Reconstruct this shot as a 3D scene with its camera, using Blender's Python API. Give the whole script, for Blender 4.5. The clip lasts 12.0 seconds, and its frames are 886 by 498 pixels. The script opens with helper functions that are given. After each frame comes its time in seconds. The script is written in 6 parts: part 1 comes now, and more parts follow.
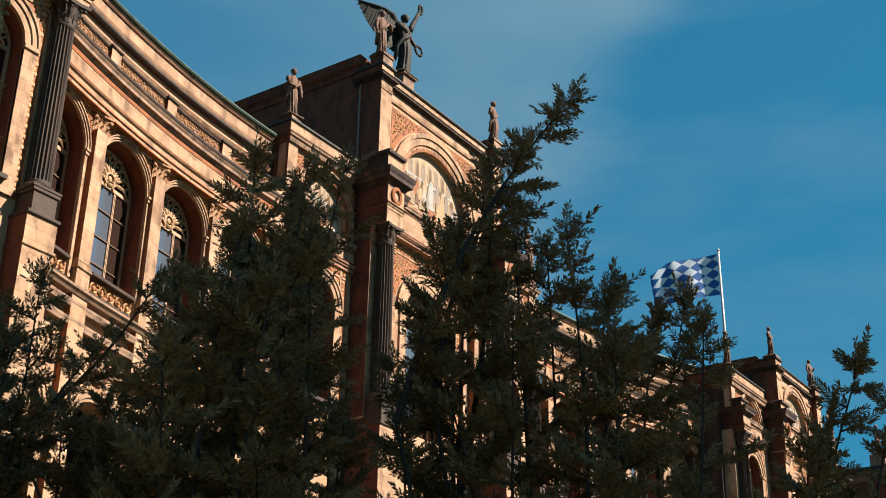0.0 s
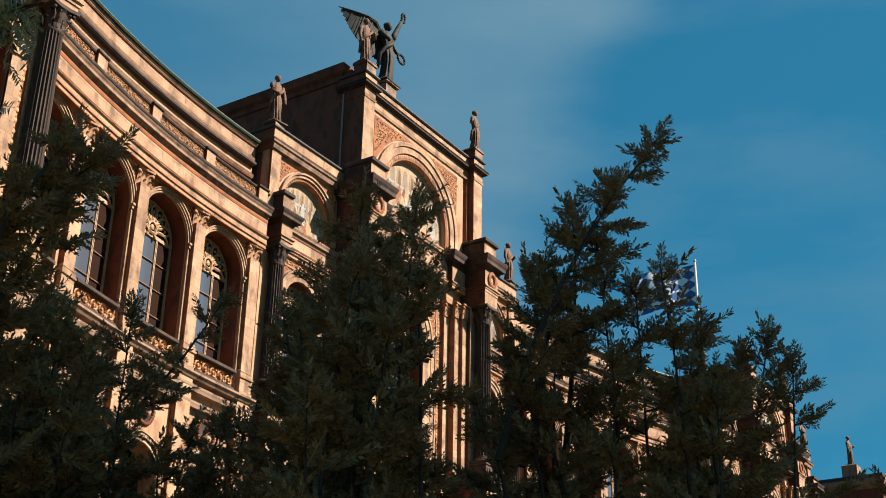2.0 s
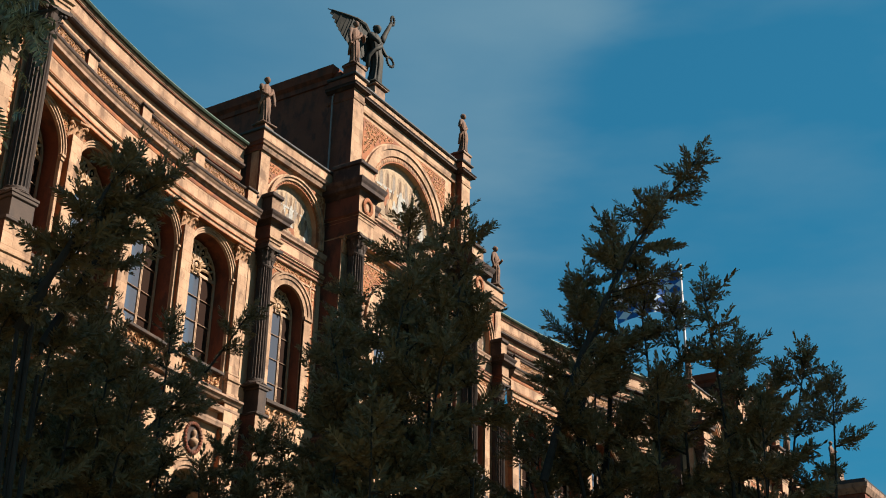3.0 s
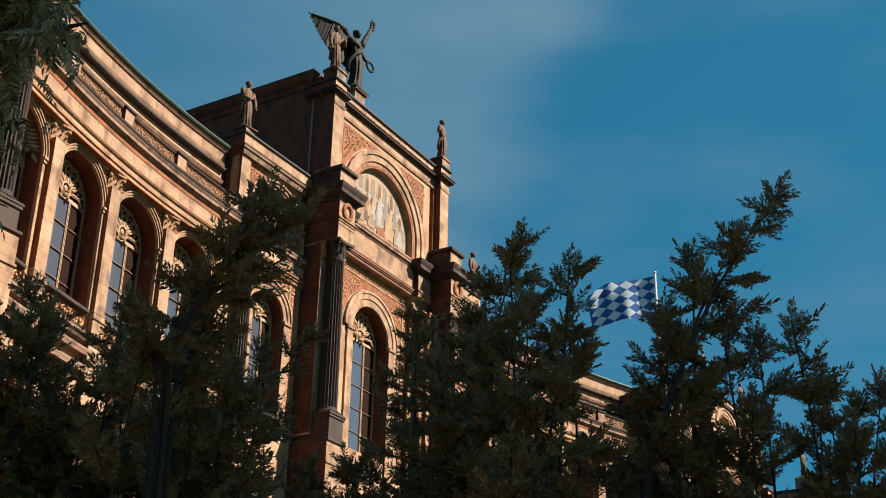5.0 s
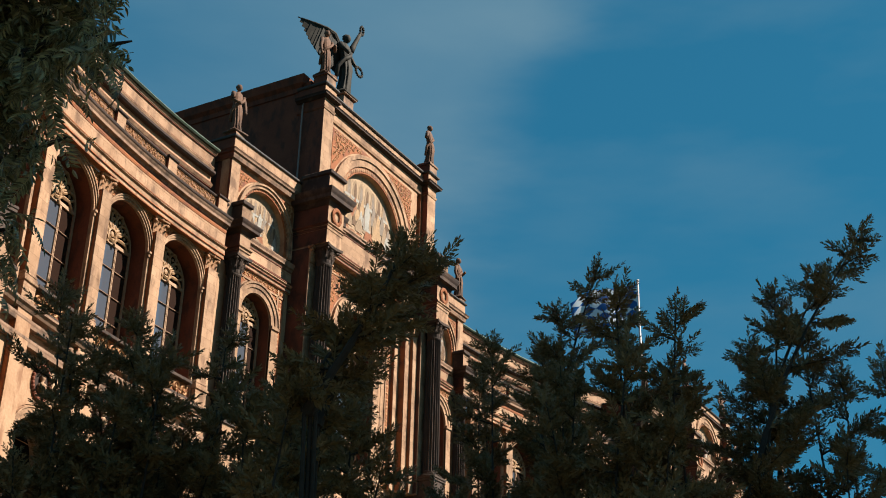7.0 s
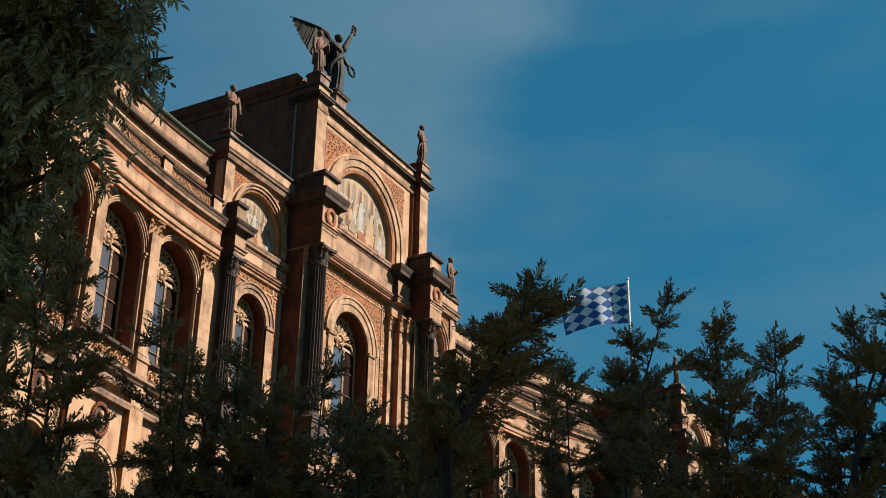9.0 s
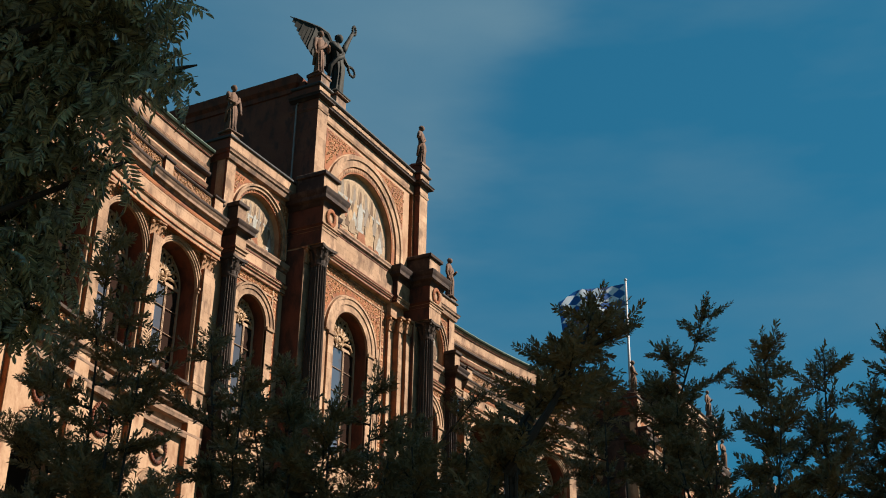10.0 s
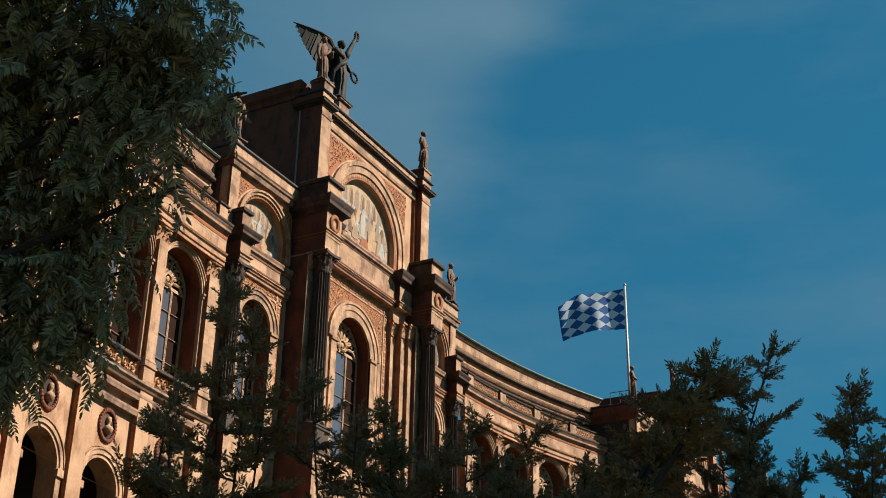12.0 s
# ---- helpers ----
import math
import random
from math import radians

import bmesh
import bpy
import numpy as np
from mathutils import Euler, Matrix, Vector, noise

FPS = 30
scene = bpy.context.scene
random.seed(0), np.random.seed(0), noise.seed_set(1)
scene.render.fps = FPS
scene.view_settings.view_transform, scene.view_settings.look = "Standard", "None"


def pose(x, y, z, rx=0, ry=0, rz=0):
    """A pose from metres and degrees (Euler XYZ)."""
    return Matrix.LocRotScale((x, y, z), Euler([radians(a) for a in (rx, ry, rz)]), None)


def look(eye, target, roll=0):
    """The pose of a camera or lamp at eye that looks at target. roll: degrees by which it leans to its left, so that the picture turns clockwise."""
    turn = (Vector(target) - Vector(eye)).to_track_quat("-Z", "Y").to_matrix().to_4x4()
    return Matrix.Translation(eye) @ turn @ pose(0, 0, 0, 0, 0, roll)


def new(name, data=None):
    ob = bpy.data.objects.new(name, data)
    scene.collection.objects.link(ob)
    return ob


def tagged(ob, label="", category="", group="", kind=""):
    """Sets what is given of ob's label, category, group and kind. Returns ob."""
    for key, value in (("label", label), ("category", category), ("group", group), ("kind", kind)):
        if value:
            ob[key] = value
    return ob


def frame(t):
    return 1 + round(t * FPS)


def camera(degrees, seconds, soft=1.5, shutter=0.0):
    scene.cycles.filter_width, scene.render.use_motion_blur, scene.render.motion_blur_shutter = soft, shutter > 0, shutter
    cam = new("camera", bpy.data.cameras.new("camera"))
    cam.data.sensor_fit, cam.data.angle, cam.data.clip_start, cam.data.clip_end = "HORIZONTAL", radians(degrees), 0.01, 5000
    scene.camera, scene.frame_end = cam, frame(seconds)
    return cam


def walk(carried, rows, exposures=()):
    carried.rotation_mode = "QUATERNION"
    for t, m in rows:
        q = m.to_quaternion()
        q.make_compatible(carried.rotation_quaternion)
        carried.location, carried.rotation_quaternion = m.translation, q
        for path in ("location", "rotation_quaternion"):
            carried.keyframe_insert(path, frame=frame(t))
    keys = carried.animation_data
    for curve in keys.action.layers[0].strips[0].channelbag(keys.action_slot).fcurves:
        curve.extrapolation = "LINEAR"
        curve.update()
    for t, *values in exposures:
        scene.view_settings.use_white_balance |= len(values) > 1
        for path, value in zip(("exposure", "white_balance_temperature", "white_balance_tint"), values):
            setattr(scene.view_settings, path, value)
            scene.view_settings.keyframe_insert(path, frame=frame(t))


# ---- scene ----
cam = camera(37.89, 12.0, soft=1.0)
# seconds, place in metres, turn in degrees
PATH = [
    (0.0, -56.135, -38.032, 1.316, 114.802, -0.946, -55.635),
    (0.5, -56.261, -37.940, 1.305, 114.957, -1.079, -56.005),
    (1.0, -56.376, -37.835, 1.331, 115.016, -0.983, -56.297),
    (1.5, -56.483, -37.727, 1.370, 115.037, -0.911, -56.656),
    (2.0, -56.585, -37.619, 1.409, 115.091, -1.017, -57.083),
    (2.5, -56.683, -37.511, 1.444, 115.144, -1.100, -57.516),
    (3.0, -56.781, -37.401, 1.472, 115.190, -1.123, -57.969),
    (5.0, -57.209, -36.952, 1.553, 115.362, -1.006, -59.443),
    (5.5, -57.329, -36.842, 1.573, 115.361, -1.045, -59.705),
    (6.0, -57.452, -36.733, 1.595, 115.388, -1.082, -60.009),
    (6.5, -57.575, -36.628, 1.618, 115.437, -1.147, -60.382),
    (7.0, -57.696, -36.525, 1.642, 115.534, -1.306, -60.724),
    (9.0, -58.126, -36.117, 1.747, 115.388, -0.891, -61.312),
    (9.5, -58.228, -36.016, 1.772, 115.387, -0.989, -61.505),
    (10.0, -58.339, -35.918, 1.797, 115.369, -0.995, -61.606),
    (10.5, -58.463, -35.827, 1.821, 115.371, -1.042, -61.720),
    (11.0, -58.600, -35.745, 1.845, 115.393, -1.110, -61.860),
    (11.5, -58.743, -35.671, 1.872, 115.410, -1.055, -61.896),
    (12.0, -58.865, -35.596, 1.905, 115.454, -1.050, -61.943),
]
walk(cam, [(t, pose(x, y, z, a, b, c)) for t, x, y, z, a, b, c in PATH],
     exposures=[(0.0, 1.84), (2.5, 1.71), (5.5, 1.60), (9.5, 1.42), (12.0, 1.38)])

# ---- world, sun and exposure ----
SUN_EL, SUN_AZ = 41.0, 24.0           # height, and turn to the right of the facade's normal
world = bpy.data.worlds.new("world")
scene.world = world
world.use_nodes = True
wn, wl = world.node_tree.nodes, world.node_tree.links
wn.clear()
sky = wn.new("ShaderNodeTexSky")
sky.sky_type, sky.sun_disc = "NISHITA", False
sky.sun_elevation, sky.sun_rotation = radians(SUN_EL), radians(180 - SUN_AZ)
sky.air_density, sky.dust_density, sky.ozone_density = 1.0, 0.6, 2.0
wtint = wn.new("ShaderNodeMix")
wtint.data_type, wtint.blend_type = "RGBA", "MULTIPLY"
wtint.inputs[0].default_value = 1.0
wtint.inputs[7].default_value = (0.152, 0.895, 1.275, 1)
# thin high cloud: a wide veil with one soft edge, and faint streaks
wgam = wn.new("ShaderNodeGamma")
wgam.inputs[1].default_value = 0.45
wtc, wmap = wn.new("ShaderNodeTexCoord"), wn.new("ShaderNodeMapping")
wmap.inputs["Rotation"].default_value = (radians(25), radians(-35), radians(20))
wmap.inputs["Scale"].default_value = (1.2, 1.2, 4.0)
wnoise = wn.new("ShaderNodeTexNoise")
wnoise.inputs["Scale"].default_value, wnoise.inputs["Detail"].default_value = 3.0, 5.0
wnoise.inputs["Roughness"].default_value = 0.5
wdot = wn.new("ShaderNodeVectorMath")
wdot.operation = "DOT_PRODUCT"
wdot.inputs[1].default_value = (-0.6032, 0.6918, 0.397)
wadd = wn.new("ShaderNodeMath")
wadd.operation = "MULTIPLY_ADD"
wadd.inputs[1].default_value = 0.16
wedge = wn.new("ShaderNodeMapRange")
wedge.interpolation_type = "SMOOTHSTEP"
wedge.inputs[1].default_value, wedge.inputs[2].default_value = 0.045, 0.135
wfade = wn.new("ShaderNodeMapRange")
wfade.interpolation_type = "SMOOTHSTEP"
wfade.inputs[1].default_value, wfade.inputs[2].default_value = 0.10, 0.42
wfade.inputs[3].default_value, wfade.inputs[4].default_value = 0.62, 0.16
wmul = wn.new("ShaderNodeMath")
wmul.operation = "MULTIPLY"
wramp = wn.new("ShaderNodeMapRange")
wramp.inputs[1].default_value, wramp.inputs[2].default_value = 0.44, 0.74
wramp.inputs[3].default_value, wramp.inputs[4].default_value = 0.0, 0.42
wsum = wn.new("ShaderNodeMath")
wsum.use_clamp = True
wmix = wn.new("ShaderNodeMix")
wmix.data_type = "RGBA"
wmix.inputs[7].default_value = (0.990, 1.913, 2.573, 1)
wbg, wout = wn.new("ShaderNodeBackground"), wn.new("ShaderNodeOutputWorld")
wbg.inputs[1].default_value = 0.05
wl.new(sky.outputs[0], wgam.inputs[0])
wl.new(wgam.outputs[0], wtint.inputs[6])
wl.new(wtc.outputs["Generated"], wmap.inputs[0])
wl.new(wmap.outputs[0], wnoise.inputs["Vector"])
wl.new(wtc.outputs["Generated"], wdot.inputs[0])
wl.new(wnoise.outputs[0], wadd.inputs[0])
wl.new(wdot.outputs["Value"], wadd.inputs[2])
wl.new(wadd.outputs[0], wedge.inputs[0])
wl.new(wadd.outputs[0], wfade.inputs[0])
wl.new(wedge.outputs[0], wmul.inputs[0])
wl.new(wfade.outputs[0], wmul.inputs[1])
wl.new(wnoise.outputs[0], wramp.inputs[0])
wl.new(wramp.outputs[0], wsum.inputs[0])
wl.new(wmul.outputs[0], wsum.inputs[1])
wl.new(wsum.outputs[0], wmix.inputs[0])
wl.new(wtint.outputs[2], wmix.inputs[6])
wl.new(wmix.outputs[2], wbg.inputs[0])
wl.new(wbg.outputs[0], wout.inputs[0])

sun = new("sun", bpy.data.lights.new("sun", "SUN"))
sun.data.energy, sun.data.angle, sun.data.color = 4.2, radians(0.6), (1.0, 0.89, 0.77)
_e, _a = radians(SUN_EL), radians(SUN_AZ)
sun.matrix_world = look((math.sin(_a) * math.cos(_e) * 90, -math.cos(_a) * math.cos(_e) * 90, math.sin(_e) * 90), (0, 0, 0))


# ---- materials ----
def material(name, low, high, scale=1.5, fine=14.0, rough=0.8, bump=0.02, metal=0.0, stain=None, streak=0.0, piece=0.0, spec=0.4, ashlar=0.0):
    """Two colours mixed by a coarse and a fine noise, with relief; stain: a third colour in patches, drawn out downwards by streak; piece: change of tone from piece to piece; ashlar: change of tone from block to block."""
    m = bpy.data.materials.new(name)
    m.use_nodes = True
    n, l = m.node_tree.nodes, m.node_tree.links
    b = n["Principled BSDF"]
    low, high, stain = (tuple(q * w for q, w in zip(c, (0.53, 0.475, 0.472))) if c else c for c in (low, high, stain))
    tc = n.new("ShaderNodeTexCoord")
    n1, n2 = n.new("ShaderNodeTexNoise"), n.new("ShaderNodeTexNoise")
    n1.inputs["Scale"].default_value, n1.inputs["Detail"].default_value = scale, 6
    n2.inputs["Scale"].default_value, n2.inputs["Detail"].default_value = fine, 4
    l.new(tc.outputs["Object"], n1.inputs["Vector"])
    l.new(tc.outputs["Object"], n2.inputs["Vector"])
    add = n.new("ShaderNodeMath")
    add.operation = "MULTIPLY_ADD"
    add.inputs[1].default_value, add.inputs[2].default_value = 0.45, 0.0
    l.new(n2.outputs[0], add.inputs[0])
    mul = n.new("ShaderNodeMath")
    mul.operation = "MULTIPLY_ADD"
    mul.inputs[1].default_value = 0.9
    l.new(n1.outputs[0], mul.inputs[0])
    l.new(add.outputs[0], mul.inputs[2])
    rng = n.new("ShaderNodeMapRange")
    rng.inputs[1].default_value, rng.inputs[2].default_value = 0.45, 0.9
    l.new(mul.outputs[0], rng.inputs[0])
    mix = n.new("ShaderNodeMix")
    mix.data_type = "RGBA"
    mix.inputs[6].default_value, mix.inputs[7].default_value = (*low, 1), (*high, 1)
    l.new(rng.outputs[0], mix.inputs[0])
    colour = mix.outputs[2]
    if stain:
        mp, n3, r3, m3 = n.new("ShaderNodeMapping"), n.new("ShaderNodeTexNoise"), n.new("ShaderNodeMapRange"), n.new("ShaderNodeMix")
        mp.inputs["Scale"].default_value = (1.0, 1.0, 1.0 - streak)
        n3.inputs["Scale"].default_value, n3.inputs["Detail"].default_value = 1.5, 8
        n3.inputs["Roughness"].default_value = 0.65
        r3.inputs[1].default_value, r3.inputs[2].default_value, r3.inputs[4].default_value = 0.49, 0.62, 0.85
        m3.data_type = "RGBA"
        m3.inputs[7].default_value = (*stain, 1)
        l.new(tc.outputs["Object"], mp.inputs[0])
        l.new(mp.outputs[0], n3.inputs["Vector"])
        l.new(n3.outputs[0], r3.inputs[0])
        l.new(r3.outputs[0], m3.inputs[0])
        l.new(colour, m3.inputs[6])
        colour = m3.outputs[2]
    if ashlar:
        sx, cb, br, am = n.new("ShaderNodeSeparateXYZ"), n.new("ShaderNodeCombineXYZ"), n.new("ShaderNodeTexBrick"), n.new("ShaderNodeMix")
        sm = n.new("ShaderNodeMath")
        l.new(tc.outputs["Object"], sx.inputs[0])
        l.new(sx.outputs[0], sm.inputs[0])
        l.new(sx.outputs[1], sm.inputs[1])
        l.new(sm.outputs[0], cb.inputs[0])
        l.new(sx.outputs[2], cb.inputs[1])
        l.new(cb.outputs[0], br.inputs["Vector"])
        br.inputs["Scale"].default_value = 1.0
        br.inputs["Color1"].default_value = (1 - ashlar, 1 - ashlar * 1.15, 1 - ashlar * 1.3, 1)
        br.inputs["Color2"].default_value = (1 + ashlar, 1 + ashlar, 1 + ashlar, 1)
        br.inputs["Mortar"].default_value = (0.62, 0.55, 0.5, 1)
        br.inputs["Mortar Size"].default_value, br.inputs["Mortar Smooth"].default_value = 0.010, 0.3
        br.inputs["Brick Width"].default_value, br.inputs["Row Height"].default_value = 1.05, 0.47
        am.data_type, am.blend_type = "RGBA", "MULTIPLY"
        am.clamp_result = False
        am.inputs[0].default_value = 1.0
        l.new(colour, am.inputs[6])
        l.new(br.outputs[0], am.inputs[7])
        colour = am.outputs[2]
    if piece:
        oi, geo = n.new("ShaderNodeObjectInfo"), n.new("ShaderNodeNewGeometry")
        s = n.new("ShaderNodeMath")
        l.new(oi.outputs["Random"], s.inputs[0])
        l.new(geo.outputs["Random Per Island"], s.inputs[1])
        fr = n.new("ShaderNodeMath")
        fr.operation = "FRACT"
        l.new(s.outputs[0], fr.inputs[0])
        pr = n.new("ShaderNodeMapRange")
        pr.inputs[3].default_value, pr.inputs[4].default_value = 1 - piece, 1 + piece
        l.new(fr.outputs[0], pr.inputs[0])
        pm = n.new("ShaderNodeVectorMath")
        pm.operation = "SCALE"
        l.new(colour, pm.inputs[0])
        l.new(pr.outputs[0], pm.inputs["Scale"])
        colour = pm.outputs[0]
    l.new(colour, b.inputs["Base Color"])
    b.inputs["Roughness"].default_value, b.inputs["Metallic"].default_value = rough, metal
    b.inputs["Specular IOR Level"].default_value = spec
    if bump:
        bp = n.new("ShaderNodeBump")
        bp.inputs["Strength"].default_value, bp.inputs["Distance"].default_value = 0.6, bump
        l.new(mul.outputs[0], bp.inputs["Height"])
        l.new(bp.outputs[0], b.inputs["Normal"])
    return m


M_WALL = material("ochre_plaster", (0.50, 0.315, 0.17), (0.74, 0.515, 0.31), 0.7, 9, 0.85, 0.02, stain=(0.36, 0.19, 0.095), streak=0.6)
# soot of cornices and caps, and the painted-in shade of side walls
M_SOOT = material("soot_and_shade_stone", (0.022, 0.011, 0.007), (0.062, 0.033, 0.020), 1.5, 18, 0.85, 0.02, stain=(0.12, 0.075, 0.045), streak=0.3)
M_STONE = material("pale_sandstone", (0.42, 0.268, 0.147), (0.69, 0.483, 0.297), 1.2, 16, 0.85, 0.03, stain=(0.23, 0.14, 0.08), streak=0.5, piece=0.08, ashlar=0.14)
M_TRIM = material("cornice_sandstone", (0.32, 0.20, 0.12), (0.48, 0.33, 0.215), 1.5, 18, 0.85, 0.02, stain=(0.11, 0.075, 0.05), streak=0.3)
M_RED = material("red_terracotta", (0.33, 0.105, 0.027), (0.52, 0.19, 0.054), 1.2, 20, 0.8, 0.01, stain=(0.20, 0.066, 0.028))
M_PANEL = material("weathered_panel_stone", (0.30, 0.15, 0.075), (0.46, 0.26, 0.14), 2.0, 20, 0.85, 0.01, stain=(0.19, 0.11, 0.065))
# brown with shade painted in, mostly for faces turned from the sun
M_SIDE = material("shade_brown_plaster", (0.18, 0.046, 0.016), (0.27, 0.080, 0.030), 0.8, 10, 0.85, 0.02, stain=(0.085, 0.032, 0.015), streak=0.5)
# shaded tone of the sandstone, painted on block and pier flanks
M_BLOCK = material("shade_red_brown", (0.085, 0.027, 0.012), (0.20, 0.062, 0.028), 0.9, 12, 0.85, 0.02, stain=(0.032, 0.015, 0.009), streak=0.5)
M_ORN = material("terracotta_ornament", (0.56, 0.29, 0.115), (0.84, 0.53, 0.26), 5, 30, 0.75, 0.01)
M_CAP = material("weathered_capital_stone", (0.38, 0.19, 0.08), (0.66, 0.40, 0.20), 5, 30, 0.75, 0.01, stain=(0.16, 0.075, 0.035))
M_COL = material("grey_brown_stone", (0.045, 0.027, 0.017), (0.105, 0.068, 0.042), 1.5, 22, 0.8, 0.015, stain=(0.04, 0.028, 0.022), streak=0.7)
M_STATUE = material("weathered_figure_stone", (0.10, 0.05, 0.026), (0.30, 0.165, 0.09), 3, 20, 0.8, 0.02, stain=(0.05, 0.034, 0.024), streak=0.6)
M_BRONZE = material("weathered_bronze", (0.020, 0.021, 0.016), (0.07, 0.072, 0.055), 3, 20, 0.75, 0.01, stain=(0.03, 0.03, 0.026), spec=0.25)
M_COPPER = material("green_copper", (0.07, 0.12, 0.09), (0.14, 0.22, 0.16), 2, 12, 0.6, 0.01, metal=0.2)
M_DARKROOF = material("dark_sheet_roof", (0.03, 0.028, 0.025), (0.06, 0.055, 0.05), 1, 9, 0.6, 0.01)
M_FRAME = material("window_frame_paint", (0.50, 0.33, 0.19), (0.70, 0.51, 0.32), 4, 30, 0.6, 0.004)
M_TRANSOM = material("brown_bar_paint", (0.20, 0.115, 0.065), (0.30, 0.19, 0.11), 4, 30, 0.6, 0.004)
M_TRACERY = material("gilt_tracery", (0.40, 0.245, 0.115), (0.64, 0.44, 0.235), 6, 30, 0.6, 0.005)
# near black: the darkness of unlit interiors is painted in
M_ROOM = material("painted_room_shade", (0.020, 0.014, 0.011), (0.034, 0.025, 0.020), 1, 8, 0.9, 0)
M_PIPE = material("zinc_pipe", (0.30, 0.27, 0.24), (0.44, 0.40, 0.36), 3, 20, 0.6, 0.003, metal=0.2)
M_POLE = material("white_pole_paint", (0.68, 0.68, 0.66), (0.8, 0.8, 0.78), 3, 20, 0.4, 0.002)
M_BARK = material("bark", (0.045, 0.03, 0.02), (0.10, 0.07, 0.05), 4, 25, 0.9, 0.03)
M_GROUND = material("park_lawn", (0.03, 0.05, 0.015), (0.07, 0.09, 0.03), 0.3, 6, 0.95, 0.05, stain=(0.09, 0.07, 0.04))


def glass_material(name, base, rough, ior, spec):
    m = bpy.data.materials.new(name)
    m.use_nodes = True
    b = m.node_tree.nodes["Principled BSDF"]
    b.inputs["Base Color"].default_value = (*base, 1)
    b.inputs["Roughness"].default_value, b.inputs["IOR"].default_value = rough, ior
    b.inputs["Specular IOR Level"].default_value = spec
    return m


def leaf_material(name, dark, light, trans=0.25, rough=0.45, spec=0.4):
    m = bpy.data.materials.new(name)
    m.use_nodes = True
    n, l = m.node_tree.nodes, m.node_tree.links
    b = n["Principled BSDF"]
    geo, mix = n.new("ShaderNodeNewGeometry"), n.new("ShaderNodeMix")
    mix.data_type = "RGBA"
    mix.inputs[6].default_value, mix.inputs[7].default_value = (*dark, 1), (*light, 1)
    l.new(geo.outputs["Random Per Island"], mix.inputs[0])
    l.new(mix.outputs[2], b.inputs["Base Color"])
    b.inputs["Roughness"].default_value = rough
    b.inputs["Specular IOR Level"].default_value = spec
    tr, ms = n.new("ShaderNodeBsdfTranslucent"), n.new("ShaderNodeMixShader")
    l.new(mix.outputs[2], tr.inputs[0])
    ms.inputs[0].default_value = trans
    l.new(b.outputs[0], ms.inputs[1])
    l.new(tr.outputs[0], ms.inputs[2])
    l.new(ms.outputs[0], n["Material Output"].inputs[0])
    return m


def mosaic_material(name, colour, spread=0.35):
    """Small matt tesserae, each a little lighter or darker, over slow changes of tone."""
    m = bpy.data.materials.new(name)
    m.use_nodes = True
    n, l = m.node_tree.nodes, m.node_tree.links
    b = n["Principled BSDF"]
    tc, vor, tone, mul, mx = n.new("ShaderNodeTexCoord"), n.new("ShaderNodeTexVoronoi"), n.new("ShaderNodeTexNoise"), n.new("ShaderNodeMapRange"), n.new("ShaderNodeVectorMath")
    vor.inputs["Scale"].default_value = 38
    tone.inputs["Scale"].default_value, tone.inputs["Detail"].default_value = 2.6, 4
    sep, add = n.new("ShaderNodeSeparateColor"), n.new("ShaderNodeMath")
    mul.inputs[1].default_value, mul.inputs[2].default_value = 0.4, 1.5
    mul.inputs[3].default_value, mul.inputs[4].default_value = 1 - spread, 1 + spread
    mx.operation = "SCALE"
    mx.inputs[0].default_value = colour
    l.new(tc.outputs["Object"], vor.inputs["Vector"])
    l.new(tc.outputs["Object"], tone.inputs["Vector"])
    l.new(vor.outputs["Color"], sep.inputs[0])
    l.new(sep.outputs[0], add.inputs[0])
    l.new(tone.outputs[0], add.inputs[1])
    l.new(add.outputs[0], mul.inputs[0])
    l.new(mul.outputs[0], mx.inputs["Scale"])
    l.new(mx.outputs[0], b.inputs["Base Color"])
    b.inputs["Roughness"].default_value, b.inputs["Specular IOR Level"].default_value = 0.9, 0.15
    return m


def flag_material():
    """Blue and white lozenges, slanted, along the flag's own u and v."""
    m = bpy.data.materials.new("lozenge_cloth")
    m.use_nodes = True
    n, l = m.node_tree.nodes, m.node_tree.links
    b = n["Principled BSDF"]
    uv, mp, ch = n.new("ShaderNodeUVMap"), n.new("ShaderNodeMapping"), n.new("ShaderNodeTexChecker")
    uv.uv_map = "cloth"
    ch.inputs["Scale"].default_value = 1.0
    ch.inputs[1].default_value, ch.inputs[2].default_value = (0.56, 0.63, 0.70, 1), (0.016, 0.095, 0.300, 1)
    l.new(uv.outputs[0], mp.inputs[0])
    l.new(mp.outputs[0], ch.inputs[0])
    l.new(ch.outputs[0], b.inputs["Base Color"])
    b.inputs["Roughness"].default_value = 0.8
    tr, ms = n.new("ShaderNodeBsdfTranslucent"), n.new("ShaderNodeMixShader")
    l.new(ch.outputs[0], tr.inputs[0])
    ms.inputs[0].default_value = 0.35
    l.new(b.outputs[0], ms.inputs[1])
    l.new(tr.outputs[0], ms.inputs[2])
    l.new(ms.outputs[0], n["Material Output"].inputs[0])
    return m


